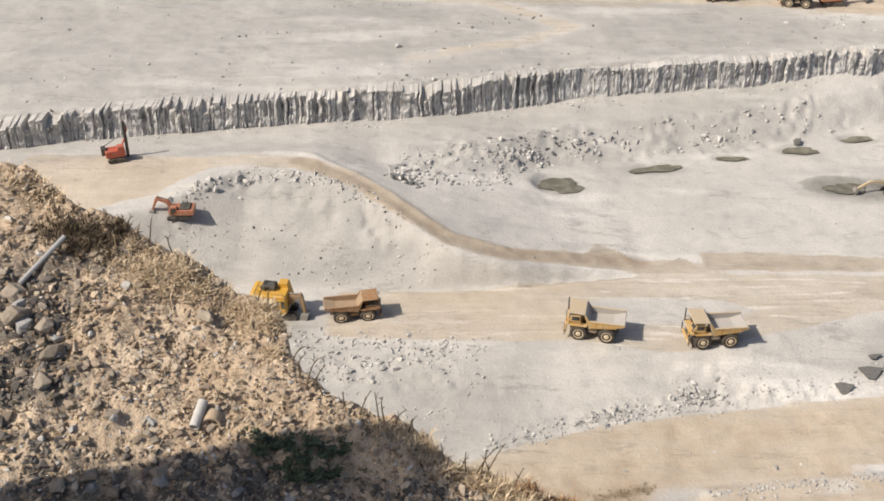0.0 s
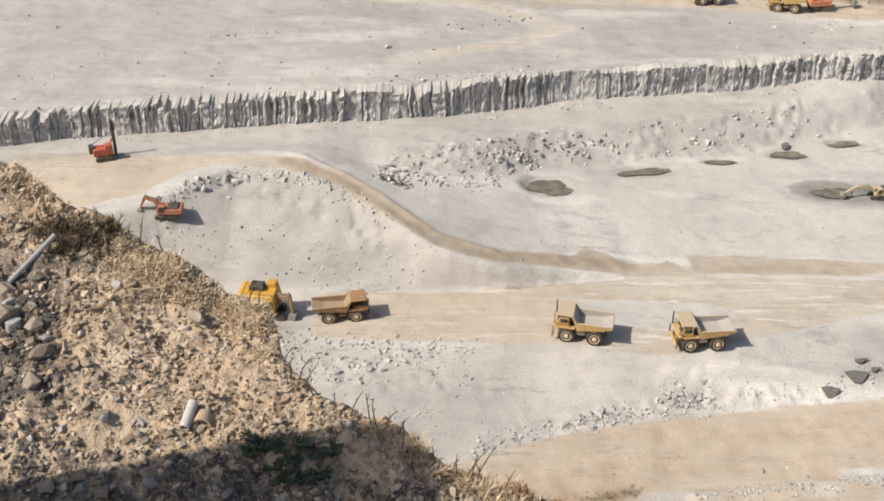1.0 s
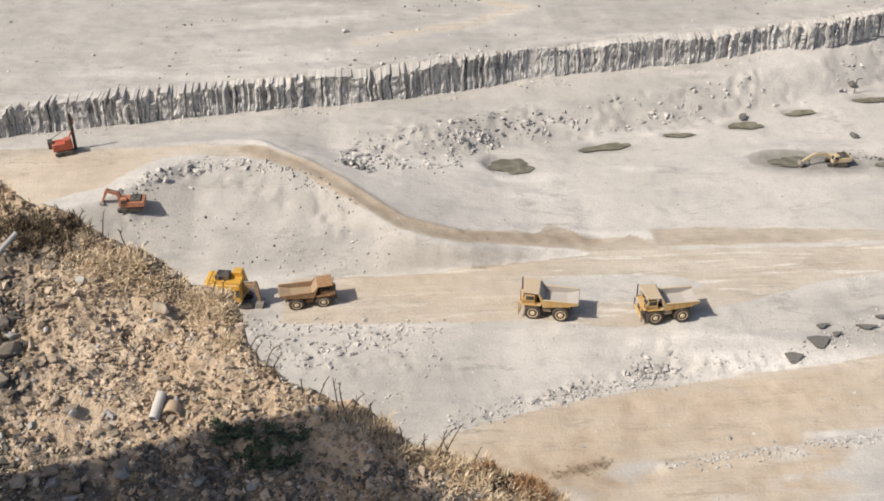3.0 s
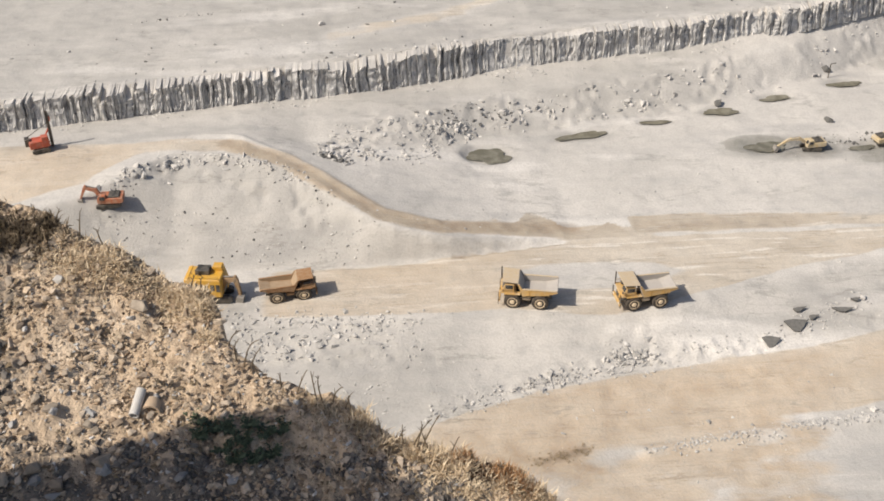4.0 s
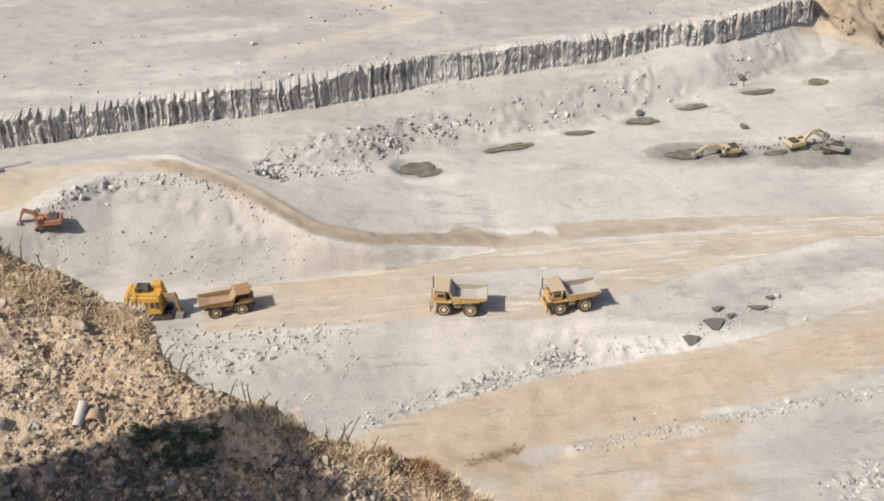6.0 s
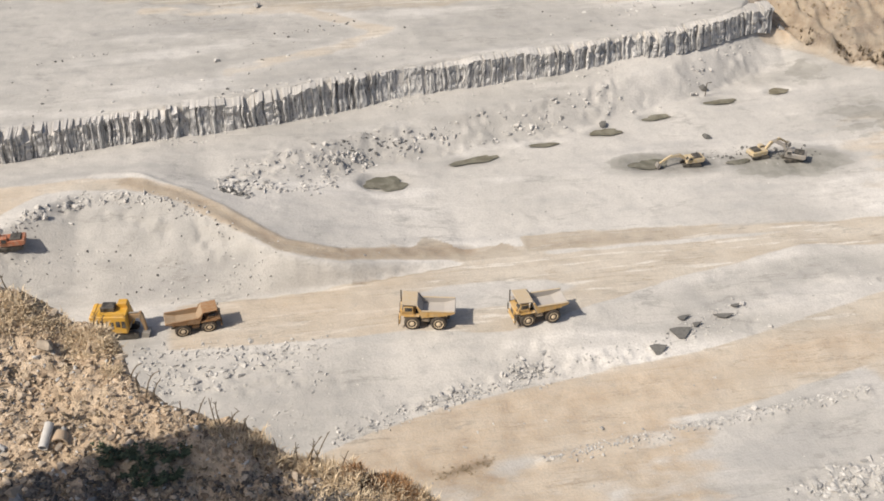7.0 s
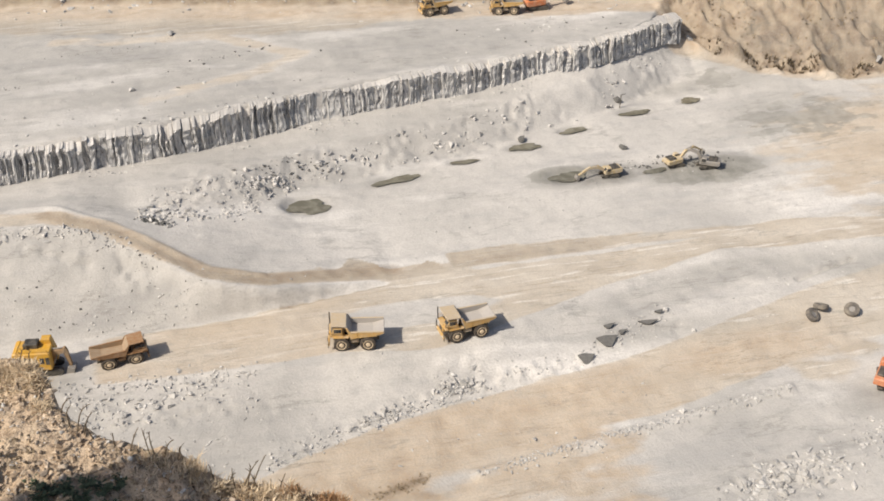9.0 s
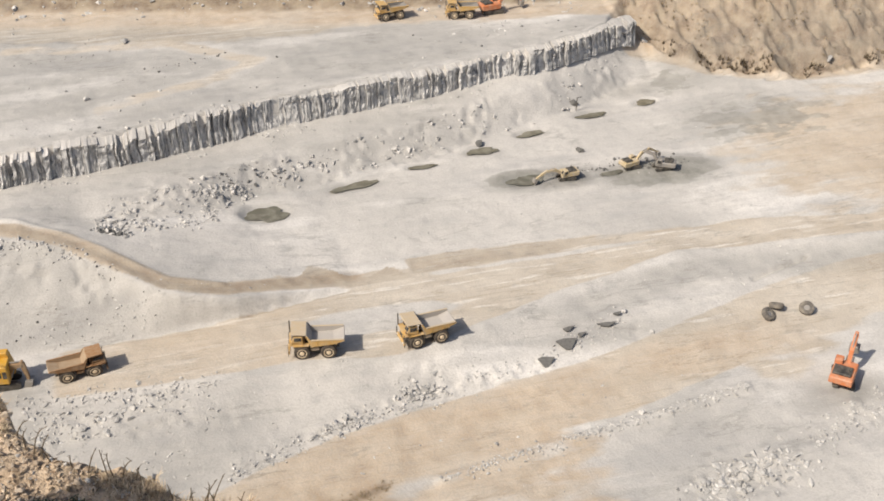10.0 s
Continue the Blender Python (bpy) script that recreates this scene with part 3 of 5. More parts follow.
def hill_z(x, y):
    plane = 102 - 35.6 + 0.33 * (y - 35.8) - 0.154 * (x + 19)
    over = np.maximum(0, (y - hill_edge(x)) * 0.85 + 0.22 * rough(x, y, 2.0, 3, 50))
    z = plane - np.minimum(over, 0.5) ** 2 * 1.2 - np.maximum(0, over - 0.25) * 2.8
    lump = 0.35 * rough(x, y, 4.0, 4, 51) + 0.26 * rough(x, y, 1.3, 4, 52) + 0.10 * rough(x, y, 0.55, 2, 53) + 0.35 * np.exp(-(((x + 14) / 2.2) ** 2 + ((y - 47.5) / 1.4) ** 2)) + 0.75 * np.exp(-(((x + 8.7) / 1.1) ** 2 + ((y - 46.2) / 1.2) ** 2))
    # Unseen knoll, shaped to shade the foot; fall keeps stray shadow off the quarry.
    u, v = (x + 36) * 0.928 + (y - 22.6) * 0.371, (y - 22.6) * 0.928 - (x + 36) * 0.371
    shade_knoll = 38.8 * np.exp(-(((u / 2.5) ** 2 + (v / 6.95) ** 2) ** 5))
    fall = 0.55 * np.maximum(0, -31 - x) * smooth((y - 38) / 6)
    return np.maximum(z + lump + shade_knoll - fall, -12)


def ash_shade_mask(x, y, z):
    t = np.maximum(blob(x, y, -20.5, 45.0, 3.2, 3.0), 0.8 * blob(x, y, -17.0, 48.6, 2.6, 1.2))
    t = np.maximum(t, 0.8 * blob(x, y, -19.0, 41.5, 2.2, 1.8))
    # This wide patch puts deeper shade into the soil colour at the foot.
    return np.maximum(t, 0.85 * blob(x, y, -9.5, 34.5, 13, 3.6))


HX = spaced((-90, -27, 1.5), (-27, 13, 0.16), (13, 50, 2.0))
HY = spaced((-70, 25, 3.0), (25, 32, 0.5), (32, 60, 0.16), (60, 100, 1.5))
hillside = tagged(grid_mesh("hillside", HX, HY, hill_z, {"ash_shade": ash_shade_mask}, HILL),
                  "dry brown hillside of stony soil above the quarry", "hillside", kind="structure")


def floor_z(x, y):
    return float(land_z(np.array([float(x)]), np.array([float(y)]))[0])


def part(name, bm, mat, parent=None, label=""):
    me = bpy.data.meshes.new(name)
    bm.to_mesh(me)
    bm.free()
    me.materials.append(mat)
    ob = new(name, me)
    if parent:
        ob.parent = parent
    if label:
        tagged(ob, label)
    return ob


def box(*items, bevel=0.05):
    """One bmesh of boxes, each (centre, size) or (centre, size, (rx, ry, rz))."""
    bm = bmesh.new()
    for it in items:
        c, s = it[0], it[1]
        r = it[2] if len(it) > 2 else (0, 0, 0)
        bmesh.ops.create_cube(bm, size=1.0, matrix=pose(*c, *r) @ Matrix.Diagonal((*s, 1)))
    if bevel:
        bmesh.ops.bevel(bm, geom=bm.edges[:], offset=bevel, segments=1, affect="EDGES", clamp_overlap=True)
    return bm


def prism(profile, y0, y1, bevel=0.05):
    """A profile in x, z, pulled from y0 to y1."""
    bm = bmesh.new()
    a = [bm.verts.new((x, y0, z)) for x, z in profile]
    b = [bm.verts.new((x, y1, z)) for x, z in profile]
    bm.faces.new(a)
    bm.faces.new(b[::-1])
    n = len(a)
    for i in range(n):
        bm.faces.new((a[i], b[i], b[(i + 1) % n], a[(i + 1) % n]))
    bmesh.ops.recalc_face_normals(bm, faces=bm.faces[:])
    if bevel:
        bmesh.ops.bevel(bm, geom=bm.edges[:], offset=bevel, segments=1, affect="EDGES", clamp_overlap=True)
    return bm


def lathe(profile, axis_m, seg=20):
    """A profile of (radius, along) turned about an axis; axis_m sets the axis (local z) and place."""
    bm = bmesh.new()
    rings = []
    for r, h in profile:
        rings.append([bm.verts.new(axis_m @ Vector((r * math.cos(6.28319 * k / seg), r * math.sin(6.28319 * k / seg), h))) for k in range(seg)])
    for p, q in zip(rings, rings[1:]):
        for k in range(seg):
            bm.faces.new((p[k], p[(k + 1) % seg], q[(k + 1) % seg], q[k]))
    bm.faces.new(rings[0][::-1])
    bm.faces.new(rings[-1])
    bmesh.ops.recalc_face_normals(bm, faces=bm.faces[:])
    return bm


def rod(a, b, r, seg=8, taper=1.0):
    a, b = Vector(a), Vector(b)
    m = Matrix.Translation(a) @ (b - a).to_track_quat("Z", "Y").to_matrix().to_4x4()
    return lathe([(r, 0), (r * taper, (b - a).length)], m, seg)


def empty(name, m):
    ob = new(name)
    ob.matrix_world = m
    return ob


def haul_truck(bed_mat, body_mat, m, label, canopy_mat=None):
    """A rigid dump truck, 9.6 m long before its 0.89 scale to fit the camera's view, nose to +x, standing on z = 0."""
    canopy_mat = canopy_mat or body_mat
    t = empty("haul_truck", m @ Matrix.Scale(0.89, 4))
    part("chassis", box(((0.0, 0, 1.55), (8.0, 1.4, 0.6)), ((-2.6, 0, 1.2), (0.6, 3.0, 0.6)), ((2.7, 0, 1.2), (0.6, 3.4, 0.5))), BLACK, t)
    for x, y in ((2.5, 1.95), (2.5, -1.95), (-2.1, 1.75), (-2.1, -1.75)):
        w = 0.85 if x > 0 else 1.3
        am = pose(x, y, 1.38, -90 if y > 0 else 90, 0, 0)
        tyre = part("wheel", lathe([(0.78, -w / 2), (1.22, -w / 2), (1.36, -w / 2 + 0.14), (1.40, 0), (1.36, w / 2 - 0.14), (1.24, w / 2 - 0.02), (0.84, w / 2)], am, 26), RUBBER, t)
        part("rim", lathe([(0.88, w / 2 - 0.12), (0.86, w / 2 + 0.05), (0.74, w / 2 + 0.02), (0.66, w / 2 - 0.10), (0.38, w / 2 + 0.02), (0.34, w / 2 + 0.14), (0.18, w / 2 + 0.16)], am, 22), RIM, tyre)
    bed = part("dump_bed", prism([(0.9, 2.35), (1.75, 4.85), (4.15, 5.0), (4.2, 5.14), (1.55, 5.05), (0.7, 2.85), (-3.0, 3.0), (-4.9, 3.6), (-5.0, 3.45), (-3.1, 2.85), (0.5, 2.55)], -2.0, 2.0, 0.04), bed_mat, t)
    part("canopy", box(((2.9, 0, 5.13), (2.6, 4.2, 0.08), (0, -3.6, 0)), ((4.2, 0, 5.12), (0.12, 4.3, 0.26)), bevel=0.03), canopy_mat, bed)
    for s in (1, -1):
        side = [(0.85, 2.45), (1.7, 4.9), (1.4, 4.9), (0.85, 3.95), (-4.85, 3.9), (-4.95, 3.55), (-3.05, 2.95), (0.4, 2.6)]
        part("side_liner", prism(side, s * 1.98, s * 2.12, 0.02), bed_mat, bed)
        part("side_wall", prism(side, s * 2.125, s * 2.24, 0.03), body_mat, bed)
        part("top_rail", box(((-2.0, s * 2.15, 3.94), (5.7, 0.34, 0.16), (0, -0.5, 0)), bevel=0.04), canopy_mat, bed)
        for x in (-3.5, -2.4, -1.3, -0.2):
            part("side_rib", box(((x, s * 2.27, 3.42), (0.16, 0.08, 0.95)), bevel=0.03), body_mat, bed)
    part("bonnet", box(((3.6, -0.25, 2.3), (1.9, 1.7, 1.2)), ((4.55, -0.25, 2.2), (0.14, 1.5, 1.1)), bevel=0.08), body_mat, t)
    part("grille", box(((4.66, -0.25, 2.15), (0.06, 1.25, 0.9)), bevel=0.02), BLACK, t)
    deck = part("deck", box(((3.3, 0, 3.02), (2.7, 4.4, 0.12)), bevel=0.03), body_mat, t)
    for y in (-2.15, 2.15):
        part("handrail", box(((3.4, y, 3.75), (2.3, 0.07, 0.07)), ((3.4, y, 3.4), (2.3, 0.05, 0.05)), ((2.3, y, 3.4), (0.07, 0.07, 0.8)), ((4.5, y, 3.4), (0.07, 0.07, 0.8)), bevel=0), body_mat, deck)
    cab = part("cab", prism([(2.3, 3.05), (2.3, 4.6), (3.8, 4.6), (4.2, 3.8), (4.2, 3.05)], 0.45, 1.95, 0.06), body_mat, t)
    part("windscreen", box(((4.06, 1.2, 4.15), (0.06, 1.25, 0.8), (0, -26, 0)), bevel=0.01), GLASS, cab)
    for y in (1.96, 0.44):
        part("side_window", box(((3.1, y, 4.05), (1.25, 0.06, 0.8)), bevel=0.01), GLASS, cab)
    part("air_cleaner", lathe([(0.3, -0.6), (0.4, -0.5), (0.4, 0.5), (0.3, 0.6)], pose(3.2, -1.3, 3.6, 0, 90, 0), 14), BLACK, deck)
    part("bumper", box(((4.75, 0, 1.3), (0.35, 3.9, 0.6)), bevel=0.05), body_mat, t)
    for y in (-1.5, 1.5):
        part("headlight", box(((4.95, y, 1.45), (0.08, 0.4, 0.22)), bevel=0.02), WHITE, t)
        part("mudguard", box(((2.55, y * 1.28, 2.9), (2.7, 0.9, 0.1)), bevel=0.02), body_mat, t)
    for y in (-1.95, 1.95):
        part("ladder", box(*[((4.85, y, 0.9 + 0.35 * i), (0.1, 0.5, 0.06)) for i in range(6)], ((4.85, y - 0.25, 1.8), (0.06, 0.06, 2.2)), ((4.85, y + 0.25, 1.8), (0.06, 0.06, 2.2)), bevel=0), BLACK, t)
        part("hoist_ram", rod((0.2, y * 0.4, 1.5), (-0.6, y * 0.4, 2.75), 0.16, 10), STEEL, t)
    part("fuel_tank", lathe([(0.3, -0.7), (0.46, -0.6), (0.46, 0.6), (0.3, 0.7)], pose(0.2, -1.25, 1.6, 0, 90, 0), 16), body_mat, t)
    part("air_tank", lathe([(0.3, -0.7), (0.40, -0.6), (0.40, 0.6), (0.3, 0.7)], pose(0.2, 1.25, 1.6, 0, 90, 0), 16), RIM, t)
    part("exhaust", rod((4.6, -1.9, 3.0), (4.6, -1.9, 5.5), 0.12), BLACK, t)
    part("mirror_arm", box(((4.6, 2.2, 4.0), (0.1, 0.4, 0.5)), bevel=0.02), BLACK, t)
    return tagged(t, label, "dump truck", "haul trucks")


def excavator(m, paint, label, turn=0.0, boom=(52, -95, -60), reach=(6.0, 3.2), scale=1.0, arm_paint=None, tall=1.0, vents=False):
    """A tracked digger about 5.5 m long in the body; arm to +x of the turned house. boom: angles of boom, stick and bucket."""
    arm_paint = arm_paint or paint
    t = empty("excavator", m @ Matrix.Scale(scale, 4))
    for s in (1, -1):
        part("track", prism([(-2.2, 0.25), (-1.9, 0.0), (1.9, 0.0), (2.3, 0.3), (2.3, 0.6), (1.9, 0.9), (-1.9, 0.9), (-2.3, 0.6)], s * 1.0 - 0.35, s * 1.0 + 0.35, 0.05), BLACK, t)
    part("undercarriage", box(((0, 0, 0.65), (2.2, 1.5, 0.6)), bevel=0.05), BLACK, t)
    rz = pose(0, 0, 0, 0, 0, turn)

    def turned(bm):
        bmesh.ops.transform(bm, matrix=rz, verts=bm.verts[:])
        return bm
    house = part("house", turned(box(((-0.6, 0, 1.05 + 0.6 * tall), (4.0, 2.9, 1.15 * tall)), bevel=0.12)), paint, t)
    part("counterweight", turned(prism([(-2.4, 1.1), (-2.95, 1.25), (-3.0, 1.05 + 1.15 * tall), (-2.4, 1.1 + 1.2 * tall)], -1.45, 1.45, 0.1)), paint, house)
    part("engine_hood", turned(box(((-1.3, 0.1, 1.2 + 1.18 * tall), (2.0, 2.3, 0.35)) if tall == 1 else ((-0.9, 0.2, 1.35 + 1.18 * tall), (1.6, 1.3, 0.7)), bevel=0.08)), BLACK, house, "dark engine hood")
    cab = part("cab", turned(prism([(0.1, 1.2), (0.1, 1.75 + 1.15 * tall), (1.2, 1.75 + 1.15 * tall), (1.7, 2.2), (1.7, 1.2)], 0.45, 1.45, 0.07)), paint, house)
    for c, s, r in (((1.5, 0.95, 2.45), (0.06, 0.85, 0.75), (0, -35, 0)), ((0.75, 1.46, 2.3), (0.9, 0.05, 0.7), (0, 0, 0)), ((0.75, 0.44, 2.3), (0.9, 0.05, 0.7), (0, 0, 0))):
        part("window", turned(box((c, s, r), bevel=0)), GLASS, cab)
    part("exhaust", turned(rod((-1.6, -0.7, 1.2 + 1.2 * tall), (-1.6, -0.7, 1.9 + 1.2 * tall), 0.09)), BLACK, house)
    if vents:
        top = 1.05 + 0.6 * tall
        for x, z, w, h in ((-2.1, 0.2, 0.26, 1.2), (-1.55, 0.0, 0.3, 1.5), (-0.95, 0.05, 0.2, 1.2), (-0.35, -0.05, 0.34, 1.0), (0.35, 0.15, 0.5, 0.8), (1.0, 0.1, 0.45, 1.0)):
            part("vent", turned(box(((x, -1.46, top + z), (w, 0.06, h)), bevel=0.01)), BLACK, house, "dark louvred vent")
        for y in (-0.9, -0.2, 0.6):
            part("vent", turned(box(((-2.985, y, top - 0.1), (0.06, 0.3, 0.9)), bevel=0.01)), BROWN_PAINT, house, "dark louvred vent")
        part("walkway_rail", turned(box(((-0.6, -1.4, 2 * top - 0.75), (3.6, 0.06, 0.06)), ((-2.3, -1.4, 2 * top - 1.0), (0.06, 0.06, 0.6)), ((1.1, -1.4, 2 * top - 1.0), (0.06, 0.06, 0.6)), bevel=0)), paint, house)
    a0, a1, a2 = (radians(v) for v in (boom[0], boom[0] + boom[1], boom[0] + boom[1] + boom[2]))
    p0 = Vector((1.1, -0.2, 1.6))
    p1 = p0 + Vector((math.cos(a0), 0, math.sin(a0))) * reach[0]
    p2 = p1 + Vector((math.cos(a1), 0, math.sin(a1))) * reach[1]
    mid = (p0 + p1) / 2 + Vector((-math.sin(a0), 0, math.cos(a0))) * 0.75

    def arm(name, pts, widths, y, half, parent, mat=arm_paint):
        top, low = [], []
        for i, (p, w) in enumerate(zip(pts, widths)):
            d = (pts[min(i + 1, len(pts) - 1)] - pts[max(i - 1, 0)]).normalized()
            nrm = Vector((-d.z, 0, d.x))
            top.append(((p + nrm * w).x, (p + nrm * w).z))
            low.append(((p - nrm * w).x, (p - nrm * w).z))
        return part(name, turned(prism(top + low[::-1], y - half, y + half, 0.03)), mat, parent)
    b = arm("boom", [p0, mid, p1], [0.3, 0.42, 0.22], -0.2, 0.28, house)
    s = arm("stick", [p1 - (p2 - p1) * 0.22, p1, p2], [0.16, 0.3, 0.16], -0.2, 0.22, b)
    d = Vector((math.cos(a2), 0, math.sin(a2)))
    e = Vector((-d.z, 0, d.x))
    q = [p2, p2 + e * 0.55, p2 + e * 0.45 + d * 0.9, p2 + d * 1.35 - e * 0.1, p2 + d * 0.95 - e * 0.45, p2 - e * 0.35]
    part("bucket", turned(prism([(v.x, v.z) for v in q], -0.85, 0.45, 0.04)), STEEL, s)
    for dy in (-0.42, 0.42):
        part("ram", turned(rod((1.5, -0.2 + dy, 1.5), mid * 0.6 + p0 * 0.4 + Vector((0.4, dy, -0.2)), 0.09)), STEEL, b)
    part("ram", turned(rod(mid + Vector((0, 0, 0.45)), p1 - (p2 - p1) * 0.2, 0.09)), STEEL, b)
    return tagged(t, label, "excavator")



def drill_rig(m, label):
    """A small tracked drill: box body, cab and a tall mast with a feed beam."""
    t = empty("drill_rig", m)
    for s in (1, -1):
        part("track", prism([(-1.5, 0.2), (-1.2, 0.0), (1.2, 0.0), (1.5, 0.25), (1.5, 0.5), (1.2, 0.75), (-1.2, 0.75), (-1.5, 0.5)], s * 0.95 - 0.25, s * 0.95 + 0.25, 0.04), BLACK, t)
    house = part("house", box(((-0.2, 0, 1.5), (3.0, 2.0, 1.3)), bevel=0.1), RED, t)
    cab = part("cab", prism([(0.3, 1.0), (0.3, 2.8), (1.4, 2.8), (1.6, 1.0)], -1.05, 0.1, 0.06), RED, house)
    part("window", box(((1.52, -0.48, 2.1), (0.05, 0.9, 1.0), (0, -6, 0)), bevel=0), GLASS, cab)
    mast = part("mast", box(((1.9, 0.55, 3.4), (0.35, 0.35, 6.6)), ((2.12, 0.55, 3.4), (0.1, 0.5, 6.4)), bevel=0.03), BLACK, t)
    part("drill_rod", rod((2.2, 0.55, 0.1), (2.2, 0.55, 6.2), 0.07), STEEL, mast)
    part("drifter", box(((2.25, 0.55, 5.2), (0.35, 0.35, 0.9)), bevel=0.04), RED, mast)
    part("arm", rod((0.9, 0.4, 1.9), (1.9, 0.55, 3.6), 0.16), RED, t)
    part("dust_hood", box(((-1.9, 0.2, 1.9), (0.8, 1.2, 1.4)), bevel=0.08), BLACK, t)
    part("hose_boom", rod((-1.8, 0.4, 2.6), (1.9, 0.55, 4.6), 0.06), BLACK, t)
    return tagged(t, label, "drill rig")


# ---- machines ----
haul_truck(BED_STEEL, TAN_PAINT, pose(22.5, 136.3, floor_z(22.5, 136.3) - 0.02, 0, 0, 169), "dusty yellow rigid dump truck with an empty steel bed", CANOPY)
haul_truck(BED_STEEL, TAN_PAINT, pose(39.8, 135.0, floor_z(39.8, 135.0) - 0.02, 0, 0, 186), "dusty yellow rigid dump truck standing askew on the haul road", CANOPY)
DUSTY_PALE = plain("pale_dusty_yellow", (0.52, 0.40, 0.22), 0.7, dirt=(0.50, 0.46, 0.40), amount=0.8)
RUST = plain("dusty_red_paint", (0.42, 0.13, 0.055), 0.6, amount=0.65)
BROWN_PAINT = plain("brown_dusty_paint", (0.30, 0.175, 0.075), 0.7, amount=0.6)
haul_truck(LOAD_BROWN, RUST_BROWN, pose(-13.3, 140.6, floor_z(-13.3, 140.6) - 0.02, 0, 0, 8) @ Matrix.Diagonal((0.98, 0.78, 0.82, 1)), "brown dust-covered dump truck beside the loading shovel", RUST_BROWN)
excavator(pose(-24.5, 140.9, floor_z(-24.9, 140.8) - 0.03, 0, 0, 0), YELLOW, "large yellow excavator loading beside the rock bank", turn=-8, boom=(38, -118, -20), reach=(2.3, 2.2), scale=1.26, arm_paint=BROWN_PAINT, tall=2.2, vents=True)
excavator(pose(-41.7, 157.1, floor_z(-41.7, 157.1), 0, 0, 10), RUST, "orange-red excavator digging at the edge of the upper bench", turn=172, boom=(40, -105, -25), reach=(3.6, 2.5), scale=0.85)
excavator(pose(101.8, 112.9, floor_z(101.8, 112.9) - 0.03, 0, 0, 60), ORANGE, "orange excavator with raised boom on the lower haul road", turn=-14, boom=(56, -122, -10), reach=(4.2, 2.7), scale=1.22)
drill_rig(pose(-54.9, 171.8, floor_z(-54.9, 171.8), 0, 0, 20), "red drill rig with a dark mast below the rock face")
excavator(pose(79.3, 176.4, floor_z(79.3, 176.4), 0, 0, 0), DUSTY_PALE, "dusty yellow excavator working in the wet hollow", turn=186, boom=(16, -46, -30), reach=(4.6, 2.9), scale=0.8)
excavator(pose(93.5, 177.4, floor_z(93.5, 177.4), 0, 0, 0), DUSTY_PALE, "dusty yellow excavator with its arm over the wet gravel", turn=14, boom=(30, -60, -40), reach=(4.8, 3.0), scale=0.8)
excavator(pose(99.5, 175.6, floor_z(99.5, 175.6), 0, 0, 0), STEEL, "grey dust-covered excavator on the wet gravel", turn=150, boom=(35, -80, -30), reach=(4.0, 2.5), scale=0.85)
for tx, ty, tz, who in ((59.0, 235.8, 188, "yellow dump truck parked on the upper bench"), (74.8, 232.6, 170, "yellow dump truck waiting on the upper bench")):
    far = haul_truck(STEEL, TAN_PAINT, pose(tx, ty, floor_z(tx, ty), 0, 0, tz) @ Matrix.Scale(0.85, 4), who)
excavator(pose(82.4, 233.5, floor_z(82.4, 233.5), 0, 0, 0), ORANGE, "orange excavator parked on the upper bench", turn=10, boom=(30, -80, -40), reach=(4.4, 2.8), scale=1.1)


def big_tyre(m):
    bm = lathe([(0.55, -0.42), (1.0, -0.46), (1.22, -0.34), (1.27, 0.0), (1.22, 0.34), (1.0, 0.46), (0.55, 0.42), (0.5, 0.0)], m, 28)
    t = part("tyre", bm, OLD_RUBBER)
    part("rim", lathe([(0.53, 0.30), (0.45, 0.34), (0.2, 0.1), (0.1, 0.1)], m, 20), STEEL, t)
    return tagged(t, "large dusty tyre lying on the quarry floor", "tyre", "discarded tyres")


for tx, ty, rx, ry, h in ((97.6, 129.3, 28, 24, 0.6), (99.9, 130.8, -24, 12, 0.6), (104.9, 129.4, 30, -20, 0.7)):
    big_tyre(pose(tx, ty, floor_z(tx, ty) + h, rx, ry, 0))


def pond(px, py, rx, ry, turn, pz, seed):
    rng = np.random.RandomState(seed)
    bm = bmesh.new()
    n = 40
    c, s = math.cos(radians(turn)), math.sin(radians(turn))
    ph = rng.uniform(0, 6.28, 4)
    ring = []
    for k in range(n):
        a = 6.28319 * k / n
        r = 1.04 + 0.14 * math.sin(2 * a + ph[0]) + 0.12 * math.sin(3 * a + ph[1]) + 0.09 * math.sin(5 * a + ph[3]) + 0.06 * math.sin(9 * a + ph[2])
        u, v = rx * r * math.cos(a), ry * r * math.sin(a)
        ring.append(bm.verts.new((px + u * c - v * s, py + u * s + v * c, pz)))
    bm.faces.new(ring)
    return tagged(part("pond", bm, WATER), "shallow olive-grey pond of murky water on the quarry floor", "pond", "ponds", kind="structure")


for k, row in enumerate(PONDS):
    pond(*row, k)


# ---- loose rock ----


def zs_at(x, y):
    return land_z(np.asarray(x, float), np.asarray(y, float))


def along(rng, n, points, spread, lo, hi, power=2.2):
    """Stones scattered about a polyline."""
    pts = np.array(points, float)
    seg = np.hypot(*np.diff(pts, axis=0).T)
    at = rng.uniform(0, seg.sum(), n)
    cum = np.concatenate([[0], np.cumsum(seg)])
    x = np.interp(at, cum, pts[:, 0]) + rng.normal(0, spread, n)
    y = np.interp(at, cum, pts[:, 1]) + rng.normal(0, spread, n)
    s = lo + (hi - lo) * rng.uniform(0, 1, n) ** power
    return np.stack([x, y, zs_at(x, y), s], 1)


